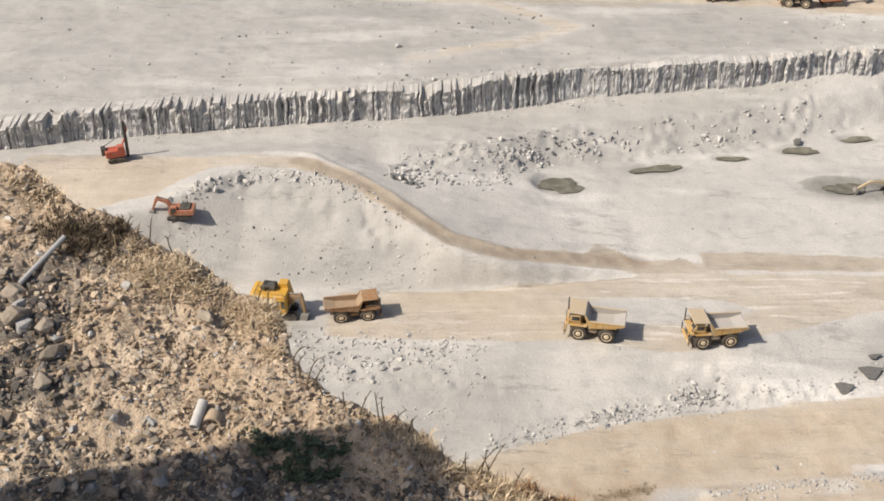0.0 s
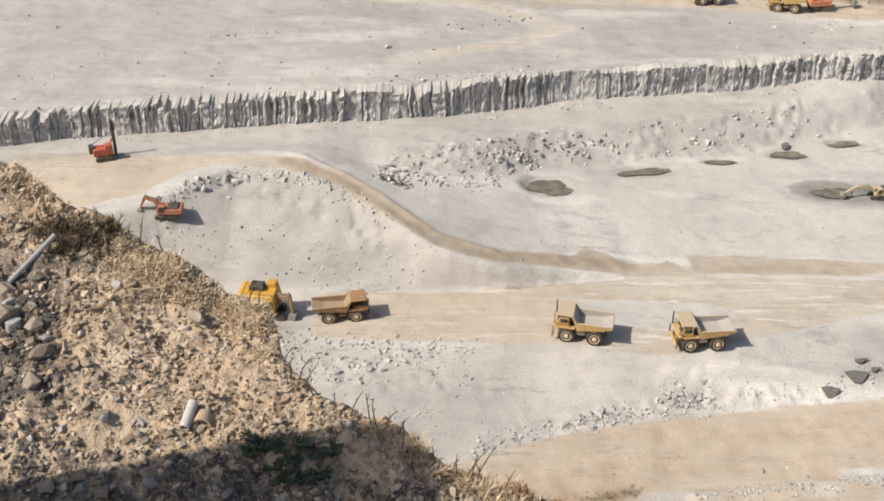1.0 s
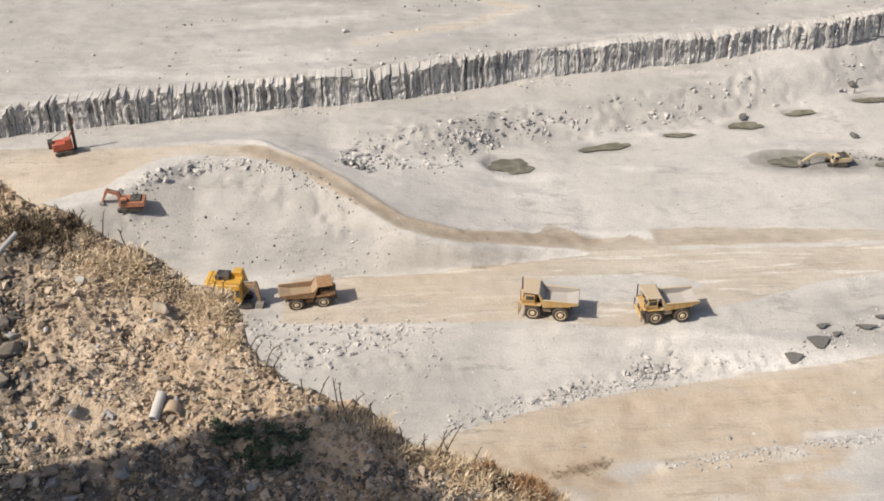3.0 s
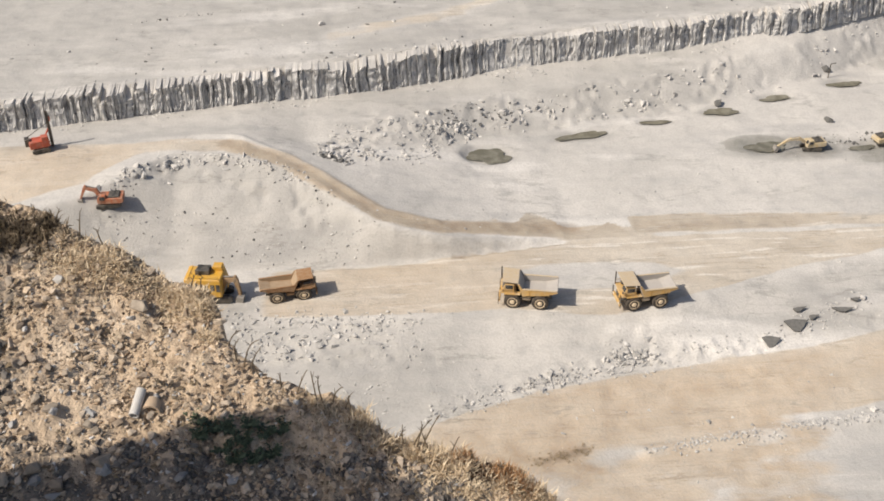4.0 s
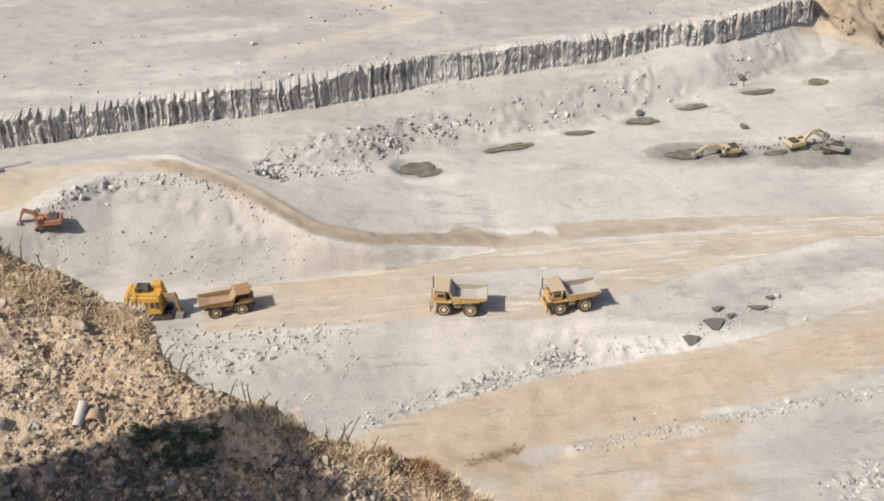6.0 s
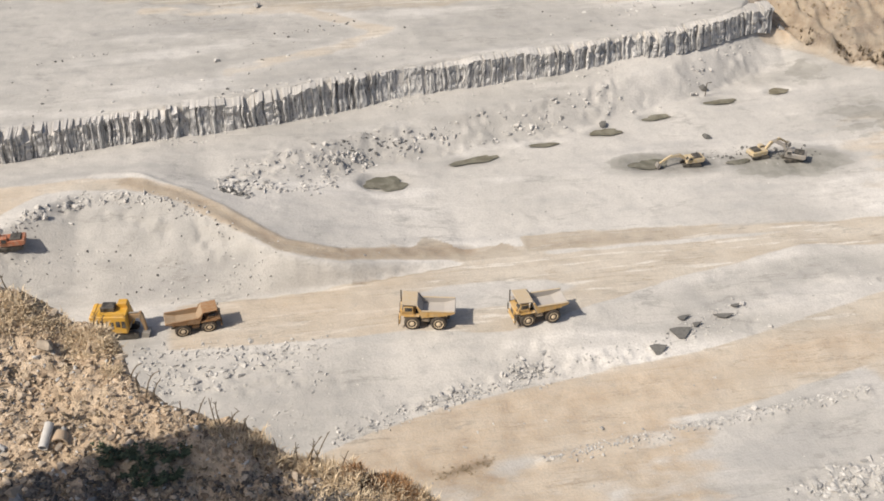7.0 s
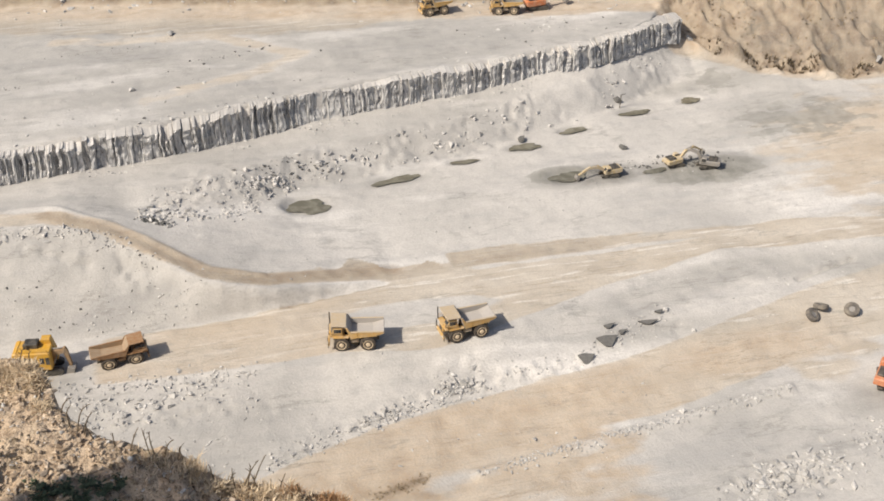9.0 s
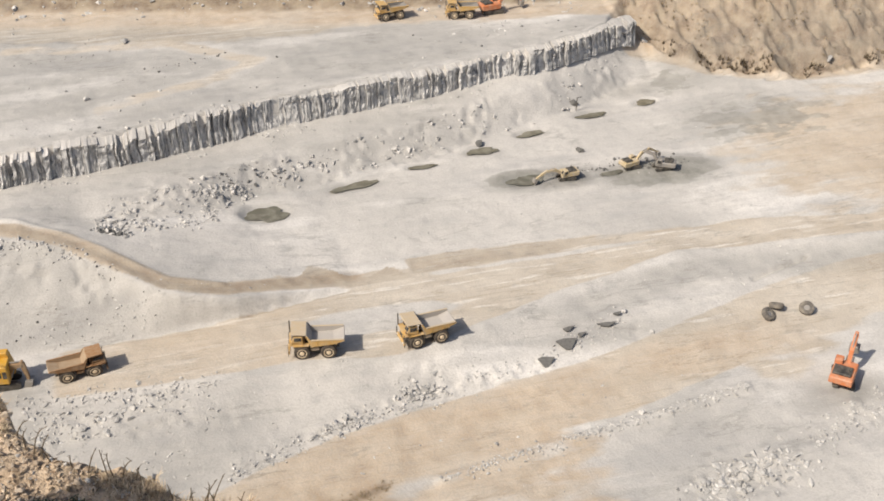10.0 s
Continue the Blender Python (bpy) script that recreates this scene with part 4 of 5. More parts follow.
def field(rng, n, x0, x1, ylo, yhi, lo, hi, power=3.0, clump=0.0, size=5.0, seed=0):
    """Stones scattered between two lines; clump thins them out in patches."""
    x = rng.uniform(x0, x1, n)
    f = rng.uniform(0, 1, n)
    y = ylo(x) * (1 - f) + yhi(x) * f
    ok = rough(x, y, size, 3, seed) > clump - 1
    x, y = x[ok], y[ok]
    s = lo + (hi - lo) * rng.uniform(0, 1, len(x)) ** power
    return np.stack([x, y, zs_at(x, y), s], 1)


rng = np.random.RandomState(12)
strew("scree", np.concatenate([
    field(rng, 1500, -100, 108, lambda x: cliff_y(x) - 5, lambda x: cliff_y(x) - 0.8, 0.06, 0.42, 3, 1.0, 6, 71),
    along(rng, 160, [(-10, 193.0), (20, 199)], 1.2, 0.1, 0.7)]), RUBBLE, 1, "grey stones fallen at the foot of the rock face", "scree")
strew("bank_rubble", np.concatenate([
    field(rng, 800, -6, 105, lambda x: rubble_y(x) - 0.5, lambda x: rubble_y(x) + 7, 0.10, 0.8, 3.0, 1.2, 6, 72),
    field(rng, 130, 10, 60, lambda x: rubble_y(x) + 1, lambda x: rubble_y(x) + 6, 0.2, 0.9, 2.2, 1.25, 4, 73),
    along(rng, 110, [(-9, 174.5), (-4, 172.5), (2, 172)], 1.0, 0.2, 1.0),
    along(rng, 120, [(4, 173), (10, 176), (12, 180)], 1.6, 0.1, 0.6)]), RUBBLE, 2, "grey broken rock on the low bank behind the ponds", "rubble")
strew("mound_stones", np.concatenate([
    field(rng, 1100, -44, 4, lambda x: road_high(x) + 0.3, mound_y, 0.06, 0.36, 4, 1.15, 5, 74),
    along(rng, 260, [(-42, 160), (-37, 164), (-31, 167), (-22, 166), (-13, 162)], 0.9, 0.08, 0.42),
    along(rng, 40, [(-12, 161), (-6, 156)], 0.6, 0.08, 0.35)]), RUBBLE, 3, "small pale stones on the slope below the ramp", "stones")
strew("bank_stones", np.concatenate([
    field(rng, 1300, -26, 14, lambda x: toe_y(x) + 4, lambda x: road_low(x) + 1.0, 0.06, 0.4, 3, 1.1, 4, 75),
    along(rng, 260, [(-22, 135.5), (-8, 134), (6, 133.5)], 1.1, 0.08, 0.5),
    along(rng, 110, [(-22, 131), (-12, 129), (-2, 131)], 2.0, 0.10, 0.7),
    field(rng, 600, 10, 110, toe_y, road_low, 0.05, 0.3, 4, 1.0, 6, 76)]), RUBBLE, 4, "pale stones on the slope under the haul road", "stones")
strew("toe_rubble", np.concatenate([
    along(rng, 520, [(5.6, 115.6), (16.6, 120.1), (23, 121.7), (28.6, 123), (41, 125.4)], 0.8, 0.07, 0.45),
    along(rng, 130, [(21, 121.2), (28, 122.9)], 0.7, 0.12, 0.6),
    along(rng, 120, [(33, 125.6), (39.5, 126.6)], 0.7, 0.12, 0.6),
    along(rng, 200, [(41, 125.4), (50.6, 127.8), (64, 130.5), (77, 133)], 1.0, 0.07, 0.4),
    along(rng, 110, [(57, 127.6), (65, 132), (74, 135.2)], 1.0, 0.1, 0.45)]), RUBBLE, 5, "grey rubble along the foot of the slope", "rubble")
strew("berm_rubble", np.concatenate([
    along(rng, 700, [(35, 108.3), (44, 109.4), (53, 110.5), (70, 113), (86, 115.1)], 0.7, 0.07, 0.42),
    along(rng, 420, [(68, 94.6), (73.5, 97.2), (80, 98.2), (86, 98.6)], 1.9, 0.15, 0.8, 2.0),
    along(rng, 300, [(90, 101.5), (99, 104.5), (108, 108)], 1.6, 0.1, 0.5),
    field(rng, 700, 0, 130, lambda x: 0 * x + 86, lambda x: toe_y(x) - 6, 0.06, 0.35, 4, 1.0, 7, 77)]), RUBBLE, 6, "pale rubble strewn along the lower haul road", "rubble")
def sunk(spots, f=0.35):
    spots[:, 2] -= f * spots[:, 3]
    return spots


strew("outcrop", sunk(np.concatenate([
    along(rng, 45, [(-43, 159), (-38, 163), (-31, 166.5)], 0.9, 0.3, 1.0, 2.0),
    along(rng, 60, [(-28, 166.5), (-18, 165), (-11, 161.5)], 0.7, 0.2, 0.7, 2.0),
    along(rng, 70, [(-9, 170.8), (-4, 168.8)], 0.7, 0.3, 0.9, 1.5),
    along(rng, 70, [(-6, 176), (2, 179), (9, 181)], 1.4, 0.25, 0.9, 2.0),
    along(rng, 90, [(9, 181.3), (14, 181.8), (19, 183.5)], 0.9, 0.3, 1.0, 1.8),
    along(rng, 60, [(24, 186), (30, 188.5), (36, 190)], 1.0, 0.3, 0.9, 2.0),
    along(rng, 40, [(46, 190), (58, 193)], 1.5, 0.3, 0.8, 2.0),
    along(rng, 55, [(-23, 134.5), (-14, 131), (-4, 131.5)], 1.4, 0.2, 0.7, 2.0),
    along(rng, 50, [(-20, 128), (-14, 126)], 1.8, 0.2, 0.7, 2.0),
    along(rng, 60, [(33, 125.6), (40, 126.8)], 0.8, 0.3, 0.9, 1.8)])), RUBBLE, 9, "pale jagged rock ends standing out of the banks", "rock", 1.7)
strew("bench_stones", np.concatenate([
    field(rng, 1300, -90, 110, lambda x: cliff_y(x) + 2, lambda x: back_y(x) - 2, 0.06, 0.6, 5, 1.05, 9, 78),
    field(rng, 700, -10, 130, lambda x: road_high(x) + 3, lambda x: rubble_y(x) - 1, 0.06, 0.35, 5, 1.1, 8, 79),
    along(rng, 200, [(-30, 262), (20, 254), (60, 244), (100, 235)], 2.0, 0.2, 1.0)]), RUBBLE, 7, "scattered grey stones on the quarry benches", "stones")
strew("dark_stones", np.concatenate([
    along(rng, 60, [(-8.5, 170.5), (-4.5, 168.8)], 0.5, 0.25, 0.8),
    along(rng, 60, [(13, 184), (19, 186), (26, 188)], 1.0, 0.15, 0.5),
    field(rng, 330, -44, 4, lambda x: road_high(x) + 1, mound_y, 0.06, 0.36, 3, 1.0, 4, 80),
    field(rng, 260, -90, 100, lambda x: cliff_y(x) + 1, lambda x: cliff_y(x) + 24, 0.08, 0.5, 4, 1.1, 9, 81),
    # The next three rows stand in for shadows along low ridges.
    along(rng, 24, [(-45, 214), (-33, 217), (-20, 219)], 0.5, 0.1, 0.4),
    along(rng, 20, [(-30, 230), (-5, 233)], 0.6, 0.1, 0.4),
    along(rng, 30, [(3, 221), (20, 226)], 0.6, 0.1, 0.5),
    along(rng, 110, [(84, 178.6), (92, 179.2), (104, 177)], 1.2, 0.15, 0.6)]), DARK_ROCK_SHADE, 8, "dark stones on the pale benches, some lined up in place of ridge shadows", "stones")


def boulder(name, x, y, z, size, seed, mat, label, group=""):
    """A single faceted rock, sunk a little into the ground."""
    r = np.random.RandomState(seed)
    bm = bmesh.new()
    for p in r.normal(0, 1, (16, 3)):
        v = Vector(p).normalized() * r.uniform(0.75, 1.15)
        bm.verts.new((v.x * size[0], v.y * size[1], v.z * size[2]))
    bmesh.ops.convex_hull(bm, input=bm.verts[:])
    bmesh.ops.delete(bm, geom=[v for v in bm.verts if not v.link_faces], context="VERTS")
    bmesh.ops.dissolve_limit(bm, angle_limit=0.35, verts=bm.verts[:], edges=bm.edges[:])
    bmesh.ops.bevel(bm, geom=bm.edges[:], offset=0.06 * min(size), segments=1, affect="EDGES", clamp_overlap=True)
    bmesh.ops.transform(bm, matrix=pose(x, y, z + 0.35 * size[2], r.uniform(-12, 12), r.uniform(-12, 12), r.uniform(0, 360)), verts=bm.verts[:])
    return tagged(part(name, bm, mat), label, "rock", group)


# Slabs turned to the camera; their faces' shade is put into a dark colour.
for k, (bx, by, w, h, skew) in enumerate(((57.6, 127.6, 2.9, 2.0, 0.1), (62.0, 130.2, 3.7, 2.1, 0.35), (63.5, 133.2, 2.3, 0.8, -0.2), (70.0, 132.9, 3.6, 0.8, 0.2), (65.2, 131.6, 1.7, 0.8, -0.3), (72.6, 134.8, 1.6, 0.6, 0.2))):
    bm = bmesh.new()
    out = [(-w / 2, h * 0.42), (-w * 0.1, h * 0.5), (w / 2, h * 0.36), (w * 0.22 + skew, -h * 0.1), (skew, -h * 0.5), (-w * 0.22 + skew, -h * 0.42)]
    front, back = [bm.verts.new((x, -0.14, z)) for x, z in out], [bm.verts.new((x * 0.9, 0.4, z)) for x, z in out]
    bm.faces.new(front)
    bm.faces.new(back[::-1])
    for a in range(6):
        bm.faces.new((front[a], back[a], back[(a + 1) % 6], front[(a + 1) % 6]))
    bmesh.ops.recalc_face_normals(bm, faces=bm.faces[:])
    bmesh.ops.bevel(bm, geom=bm.edges[:], offset=0.05, segments=1, affect="EDGES")
    bmesh.ops.transform(bm, matrix=pose(bx, by, floor_z(bx, by) + 0.45, -58, 0, 6 * (k % 3) - 4), verts=bm.verts[:])
    tagged(part("rock_slab", bm, DARK_ROCK_SHADE), "angular rock slab coloured dark for its shaded face on the grey slope", "rock", "dark slabs on the slope")
for k, (bx, by, s) in enumerate(((74.1, 135.6, 0.55), (68.0, 113.9, 0.6), (76.7, 130.0, 0.45), (-8.5, 209.9, 0.7), (85.8, 185.7, 0.8), (91.6, 204.0, 0.9), (154.8, 205.6, 1.2), (0.0, 238.0, 0.9), (-4.5, 117.5, 0.6), (44.5, 113.4, 0.4), (115.5, 221.5, 1.0), (66.5, 192.3, 0.9))):
    boulder("boulder", bx, by, floor_z(bx, by), (s * 1.25, s, s * 0.8), 200 + k, DARK_ROCK_SHADE if k in (4, 5, 11) else RUBBLE, "single dark boulder on the pale bench" if k in (4, 5, 11) else "single pale grey boulder on the quarry floor", "boulders")

# ---- hillside clutter ----


def hz(x, y):
    return float(hill_z(np.array([float(x)]), np.array([float(y)]))[0])


def hill_points(rng, n, x0=-26, x1=11, y0=32, y1=56, inside=0.0, clump=None, size=2.0, seed=0):
    x, y = rng.uniform(x0, x1, n), rng.uniform(y0, y1, n)
    ok = y < hill_edge(x) + inside
    if clump is not None:
        ok &= rough(x, y, size, 3, seed) > clump
    x, y = x[ok], y[ok]
    return x, y, hill_z(x, y)


def blades(name, x, y, z, rng, per, length, width, lean, mat, label, category, curl=0.5):
    """Thin bent blades rooted at the given places, in one mesh."""
    n = len(x) * per
    x, y, z = (np.repeat(v, per) for v in (x, y, z))
    x, y = x + rng.normal(0, 0.06, n), y + rng.normal(0, 0.06, n)
    a = rng.uniform(0, 6.283, n)
    tilt = np.clip(rng.normal(lean, 0.28, n), 0.02, 1.5)
    l = length[0] + (length[1] - length[0]) * rng.uniform(0, 1, n) ** 1.8
    w = width * rng.uniform(0.6, 1.4, n)
    root = np.stack([x, y, z - 0.02], 1)
    d1 = np.stack([np.cos(a) * np.sin(tilt), np.sin(a) * np.sin(tilt), np.cos(tilt)], 1)
    t2 = np.clip(tilt + curl * rng.uniform(0, 1, n), 0, 1.75)
    d2 = np.stack([np.cos(a) * np.sin(t2), np.sin(a) * np.sin(t2), np.cos(t2)], 1)
    side = np.stack([-np.sin(a), np.cos(a), 0 * a], 1) * w[:, None] / 2
    mid = root + d1 * (l * 0.55)[:, None]
    tip = mid + d2 * (l * 0.45)[:, None]
    v = np.stack([root - side, root + side, mid + side * 0.8, mid - side * 0.8, tip], 1).reshape(-1, 3)
    b = np.arange(n) * 5
    f = [q for k in b.tolist() for q in ((k, k + 1, k + 2, k + 3), (k + 3, k + 2, k + 4))]
    me = mesh_from(name, v.tolist(), f, mat)
    return tagged(new(name, me), label, category)


def flakes(name, x, y, z, rng, size, mat, label, category):
    """Curled flat bits lying about: dry leaves, chips and dark flakes for shadow."""
    n = len(x)
    a = rng.uniform(0, 6.283, n)
    l = size[0] + (size[1] - size[0]) * rng.uniform(0, 1, n) ** 2
    w = l * rng.uniform(0.25, 0.6, n)
    u = np.stack([np.cos(a), np.sin(a), rng.uniform(-0.5, 0.5, n)], 1) * l[:, None] / 2
    s = np.stack([-np.sin(a), np.cos(a), rng.uniform(-0.6, 0.6, n)], 1) * w[:, None] / 2
    c = np.stack([x, y, z + 0.25 * l], 1)
    up = np.zeros((n, 3))
    up[:, 2] = l * 0.18
    v = np.stack([c - u, c - s * 0.9 + up, c + u, c + s + up * 0.4], 1).reshape(-1, 3)
    b = (np.arange(n) * 4).tolist()
    f = [q for k in b for q in ((k, k + 1, k + 3), (k + 1, k + 2, k + 3))]
    return tagged(new(name, mesh_from(name, v.tolist(), f, mat)), label, category, kind="stuff")


rng = np.random.RandomState(31)
x, y, z = hill_points(rng, 9000, inside=0.1, clump=-0.2, size=2.5, seed=91)
flakes("leaf_litter", x, y, z, rng, (0.07, 0.30), LITTER, "dry brown leaves and chips littering the hillside", "litter")
# Dark flakes stand in for the small shadows between clods and debris.
x, y, z = hill_points(rng, 6500, inside=0.0, clump=-0.1, size=1.8, seed=98)
flakes("bark_litter", x, y, z, rng, (0.12, 0.46), DARK_STALK, "dark flakes standing in for shadow gaps between the hillside clods", "litter")
x, y, z = hill_points(rng, 8000, inside=0.1, clump=0.12, size=3.0, seed=90)
tagged(blades("dry_grass", x, y, z, rng, 3, (0.12, 0.5), 0.032, 0.95, STRAW, "short dry straw-coloured grass on the hillside", "grass"), kind="stuff")
x, y, z = hill_points(rng, 3200, inside=0.1, clump=-0.1, size=2.2, seed=93)
strew("hillside_stones", np.stack([x, y, z - 0.02, 0.05 + 0.22 * rng.uniform(0, 1, len(x)) ** 3], 1), SOIL_ROCK, 21, "small brown and grey stones in the dry soil", "stones")
x, y, z = hill_points(rng, 16000, inside=0.1, clump=-0.3, size=2.8, seed=97)
strew("soil_clods", np.stack([x, y, z, 0.05 + 0.22 * rng.uniform(0, 1, len(x)) ** 2.4], 1), CLOD, 24, "crumbly clods of dry brown soil on the hillside", "soil")
x, y, z = hill_points(rng, 3600, inside=0.0, clump=-0.1, size=1.5, seed=94)
strew("broken_slabs", np.stack([x, y, z + 0.05, 0.11 + 0.26 * rng.uniform(0, 1, len(x)) ** 2], 1), SLAB, 26, "flat broken slabs of tan and grey stone on the hillside", "stones")
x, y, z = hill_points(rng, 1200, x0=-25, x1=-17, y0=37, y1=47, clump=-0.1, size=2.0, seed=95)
strew("tipped_rubble", np.stack([x, y, z, 0.06 + 0.36 * rng.uniform(0, 1, len(x)) ** 3], 1), SLATE_SHADE, 22, "grey tipped stones and soil on the hillside", "rubble")
# Stones added in a dark colour to deepen the shade at the foot.
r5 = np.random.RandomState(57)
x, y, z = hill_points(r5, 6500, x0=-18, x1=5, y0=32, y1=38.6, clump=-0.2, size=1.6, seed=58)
strew("dark_stones", np.stack([x, y, z, 0.05 + 0.26 * r5.uniform(0, 1, len(x)) ** 2.6], 1), SLATE_SHADE, 25, "broken stones coloured dark to deepen the shade at the foot of the hillside", "stones")
x, y, z = hill_points(rng, 1300, x0=-22, x1=4, y0=32, y1=46, seed=96)
strew("pale_chips", np.stack([x, y, z, 0.04 + 0.14 * rng.uniform(0, 1, len(x)) ** 2], 1), RUBBLE, 23, "pale stone chips scattered on the hillside", "stones")


def grass_clump(x, y, spread, n, length, lean, mat, seed, label):
    r = np.random.RandomState(seed)
    px, py = x + r.normal(0, spread, n), y + r.normal(0, spread * 0.6, n)
    return tagged(blades("grass_clump", px, py, hill_z(px, py), r, 6, length, 0.055, lean, mat, label, "grass", 0.7), group="dry grass clumps", kind="stuff")


TALL = "tall dry straw-coloured grass clump on the hillside edge"
for k, (gx, back, sp, n, l0, l1, lean) in enumerate(((-14.2, 1.2, 0.8, 110, 0.25, 0.7, 0.85), (-12.8, 1.1, 0.7, 100, 0.25, 0.6, 0.9), (-15.3, 1.3, 0.7, 70, 0.25, 0.7, 0.85), (-11.4, 1.0, 0.6, 80, 0.25, 0.6, 0.9), (-13.4, 1.9, 1.0, 90, 0.3, 0.8, 0.9), (-15.0, 2.3, 1.0, 90, 0.3, 0.8, 0.9),
                                                     (-9.7, 0.7, 0.4, 90, 0.2, 0.55, 0.85), (-8.9, 0.6, 0.35, 110, 0.2, 0.6, 0.8), (-8.4, 1.2, 0.35, 110, 0.2, 0.6, 0.8), (-8.1, 2.2, 0.3, 60, 0.2, 0.55, 0.8), (-10.4, 0.9, 0.5, 70, 0.2, 0.5, 0.9), (-9.4, 1.5, 0.6, 80, 0.2, 0.5, 0.9),
                                                     (-20.6, 0.6, 0.9, 70, 0.3, 0.7, 0.8), (-22.0, 0.5, 0.8, 50, 0.3, 0.6, 0.8), (-2.6, 0.4, 0.5, 50, 0.2, 0.7, 0.6), (-0.8, 0.4, 0.5, 80, 0.3, 0.9, 0.6), (0.8, 0.35, 0.5, 100, 0.4, 0.9, 0.6), (2.0, 0.35, 0.45, 110, 0.4, 1.0, 0.55), (3.2, 0.3, 0.45, 110, 0.4, 1.0, 0.6),
                                                     (4.2, 0.5, 0.5, 90, 0.3, 0.9, 0.6), (6.2, 0.4, 0.5, 100, 0.3, 0.9, 0.6), (7.4, 0.4, 0.5, 90, 0.3, 0.9, 0.6), (8.6, 0.5, 0.6, 90, 0.3, 0.9, 0.6), (2.9, 1.2, 0.5, 80, 0.3, 0.7, 0.8), (4.4, 1.4, 0.6, 80, 0.3, 0.7, 0.8), (6.4, 1.5, 0.7, 80, 0.3, 0.7, 0.8))):
    grass_clump(gx, float(hill_edge(np.array([gx]))[0]) - back, sp, n, (l0, l1), lean, STRAW, 300 + k, TALL)
for k, (gx, back, sp, n) in enumerate(((-17.6, 1.2, 0.9, 130), (-18.9, 1.6, 0.8, 90), (-16.6, 0.9, 0.5, 70), (-18.2, 2.3, 0.8, 60))):
    grass_clump(gx, float(hill_edge(np.array([gx]))[0]) - back, sp, n, (0.3, 0.8), 0.6, DARK_STALK, 330 + k, "dark withered bush on the crest of the hillside")
for k, (gx, back, sp, n) in enumerate(((4.0, 0.1, 0.25, 60), (5.7, 0.1, 0.35, 90), (6.5, 0.3, 0.35, 70))):
    grass_clump(gx, float(hill_edge(np.array([gx]))[0]) - back, sp, n, (0.4, 0.9), 0.5, RUSTY, 340 + k, "rust-brown withered bush on the hillside edge")
# Dark blades in place of the shade inside a hollow of the edge.
grass_clump(5.0, float(hill_edge(np.array([5.0]))[0]) - 0.3, 0.42, 320, (0.25, 0.6), 0.7, HOLLOW_SHADE, 345, "dark brown blades standing in for a shaded hollow in the hillside edge")


def bent(points, r0, r1, seg=5):
    """A thin stem through the given points, tapering from r0 to r1."""
    bm = bmesh.new()
    pts = [Vector(p) for p in points]
    rings = []
    for i, p in enumerate(pts):
        d = (pts[min(i + 1, len(pts) - 1)] - pts[max(i - 1, 0)]).normalized()
        q = d.to_track_quat("Z", "Y").to_matrix()
        r = r0 + (r1 - r0) * i / (len(pts) - 1)
        rings.append([bm.verts.new(p + q @ Vector((r * math.cos(6.283 * k / seg), r * math.sin(6.283 * k / seg), 0))) for k in range(seg)])
    for a, b in zip(rings, rings[1:]):
        for k in range(seg):
            bm.faces.new((a[k], a[(k + 1) % seg], b[(k + 1) % seg], b[k]))
    bm.faces.new(rings[0][::-1])
    bm.faces.new(rings[-1])
    return bm


def dead_stalk(x, y, h, seed):
    """A leafless bent stem with a few thin side twigs."""
    r = np.random.RandomState(seed)
    z = hz(x, y)
    lx, ly, droop = r.uniform(-0.35, 0.45), r.uniform(-0.2, 0.2), r.uniform(0.0, 0.5)

    def at(f):
        return Vector((x + lx * h * f + droop * 0.5 * h * f**3, y + ly * h * f, z - 0.1 + h * f - droop * 0.45 * h * f**4))
    t = part("dead_stalk", bent([at(f) for f in (0, 0.25, 0.5, 0.7, 0.85, 1.0)], 0.045, 0.02), DARK_STALK)
    for k in range(r.randint(2, 5)):
        f = r.uniform(0.5, 0.95)
        p, s = at(f), r.uniform(0.15, 0.45)
        a = r.uniform(0, 6.28)
        d = Vector((math.cos(a) * 0.5, math.sin(a) * 0.5, 0.8))
        part("twig", bent([p, p + d * s * 0.6, p + d * s + Vector((0, 0, -0.06))], 0.02, 0.01, 4), DARK_STALK, t)
    return tagged(t, "thin dead leafless stalk on the edge of the hillside", "stalk", "dead stalks")


for k, (sx, h) in enumerate(((-6.4, 1.9), (-6.1, 1.4), (-5.6, 1.1), (-2.6, 1.7), (-2.2, 1.2), (-1.6, 1.0), (1.5, 1.7), (1.9, 2.1), (0.9, 1.1), (0.2, 1.0), (-7.2, 1.0), (-3.9, 1.3), (3.2, 1.1), (-14.9, 1.3), (-13.6, 1.1), (4.6, 1.0), (-4.6, 0.9), (2.5, 1.3), (-6.7, 1.5), (-2.9, 1.5), (1.2, 1.5), (1.75, 1.3), (-1.2, 1.2), (-8.6, 0.9), (-9.2, 0.8), (-16.2, 0.9), (5.4, 0.8))):
    sy = float(hill_edge(np.array([sx]))[0]) - 0.15
    dead_stalk(sx, sy, 1.25 * h, 400 + k)


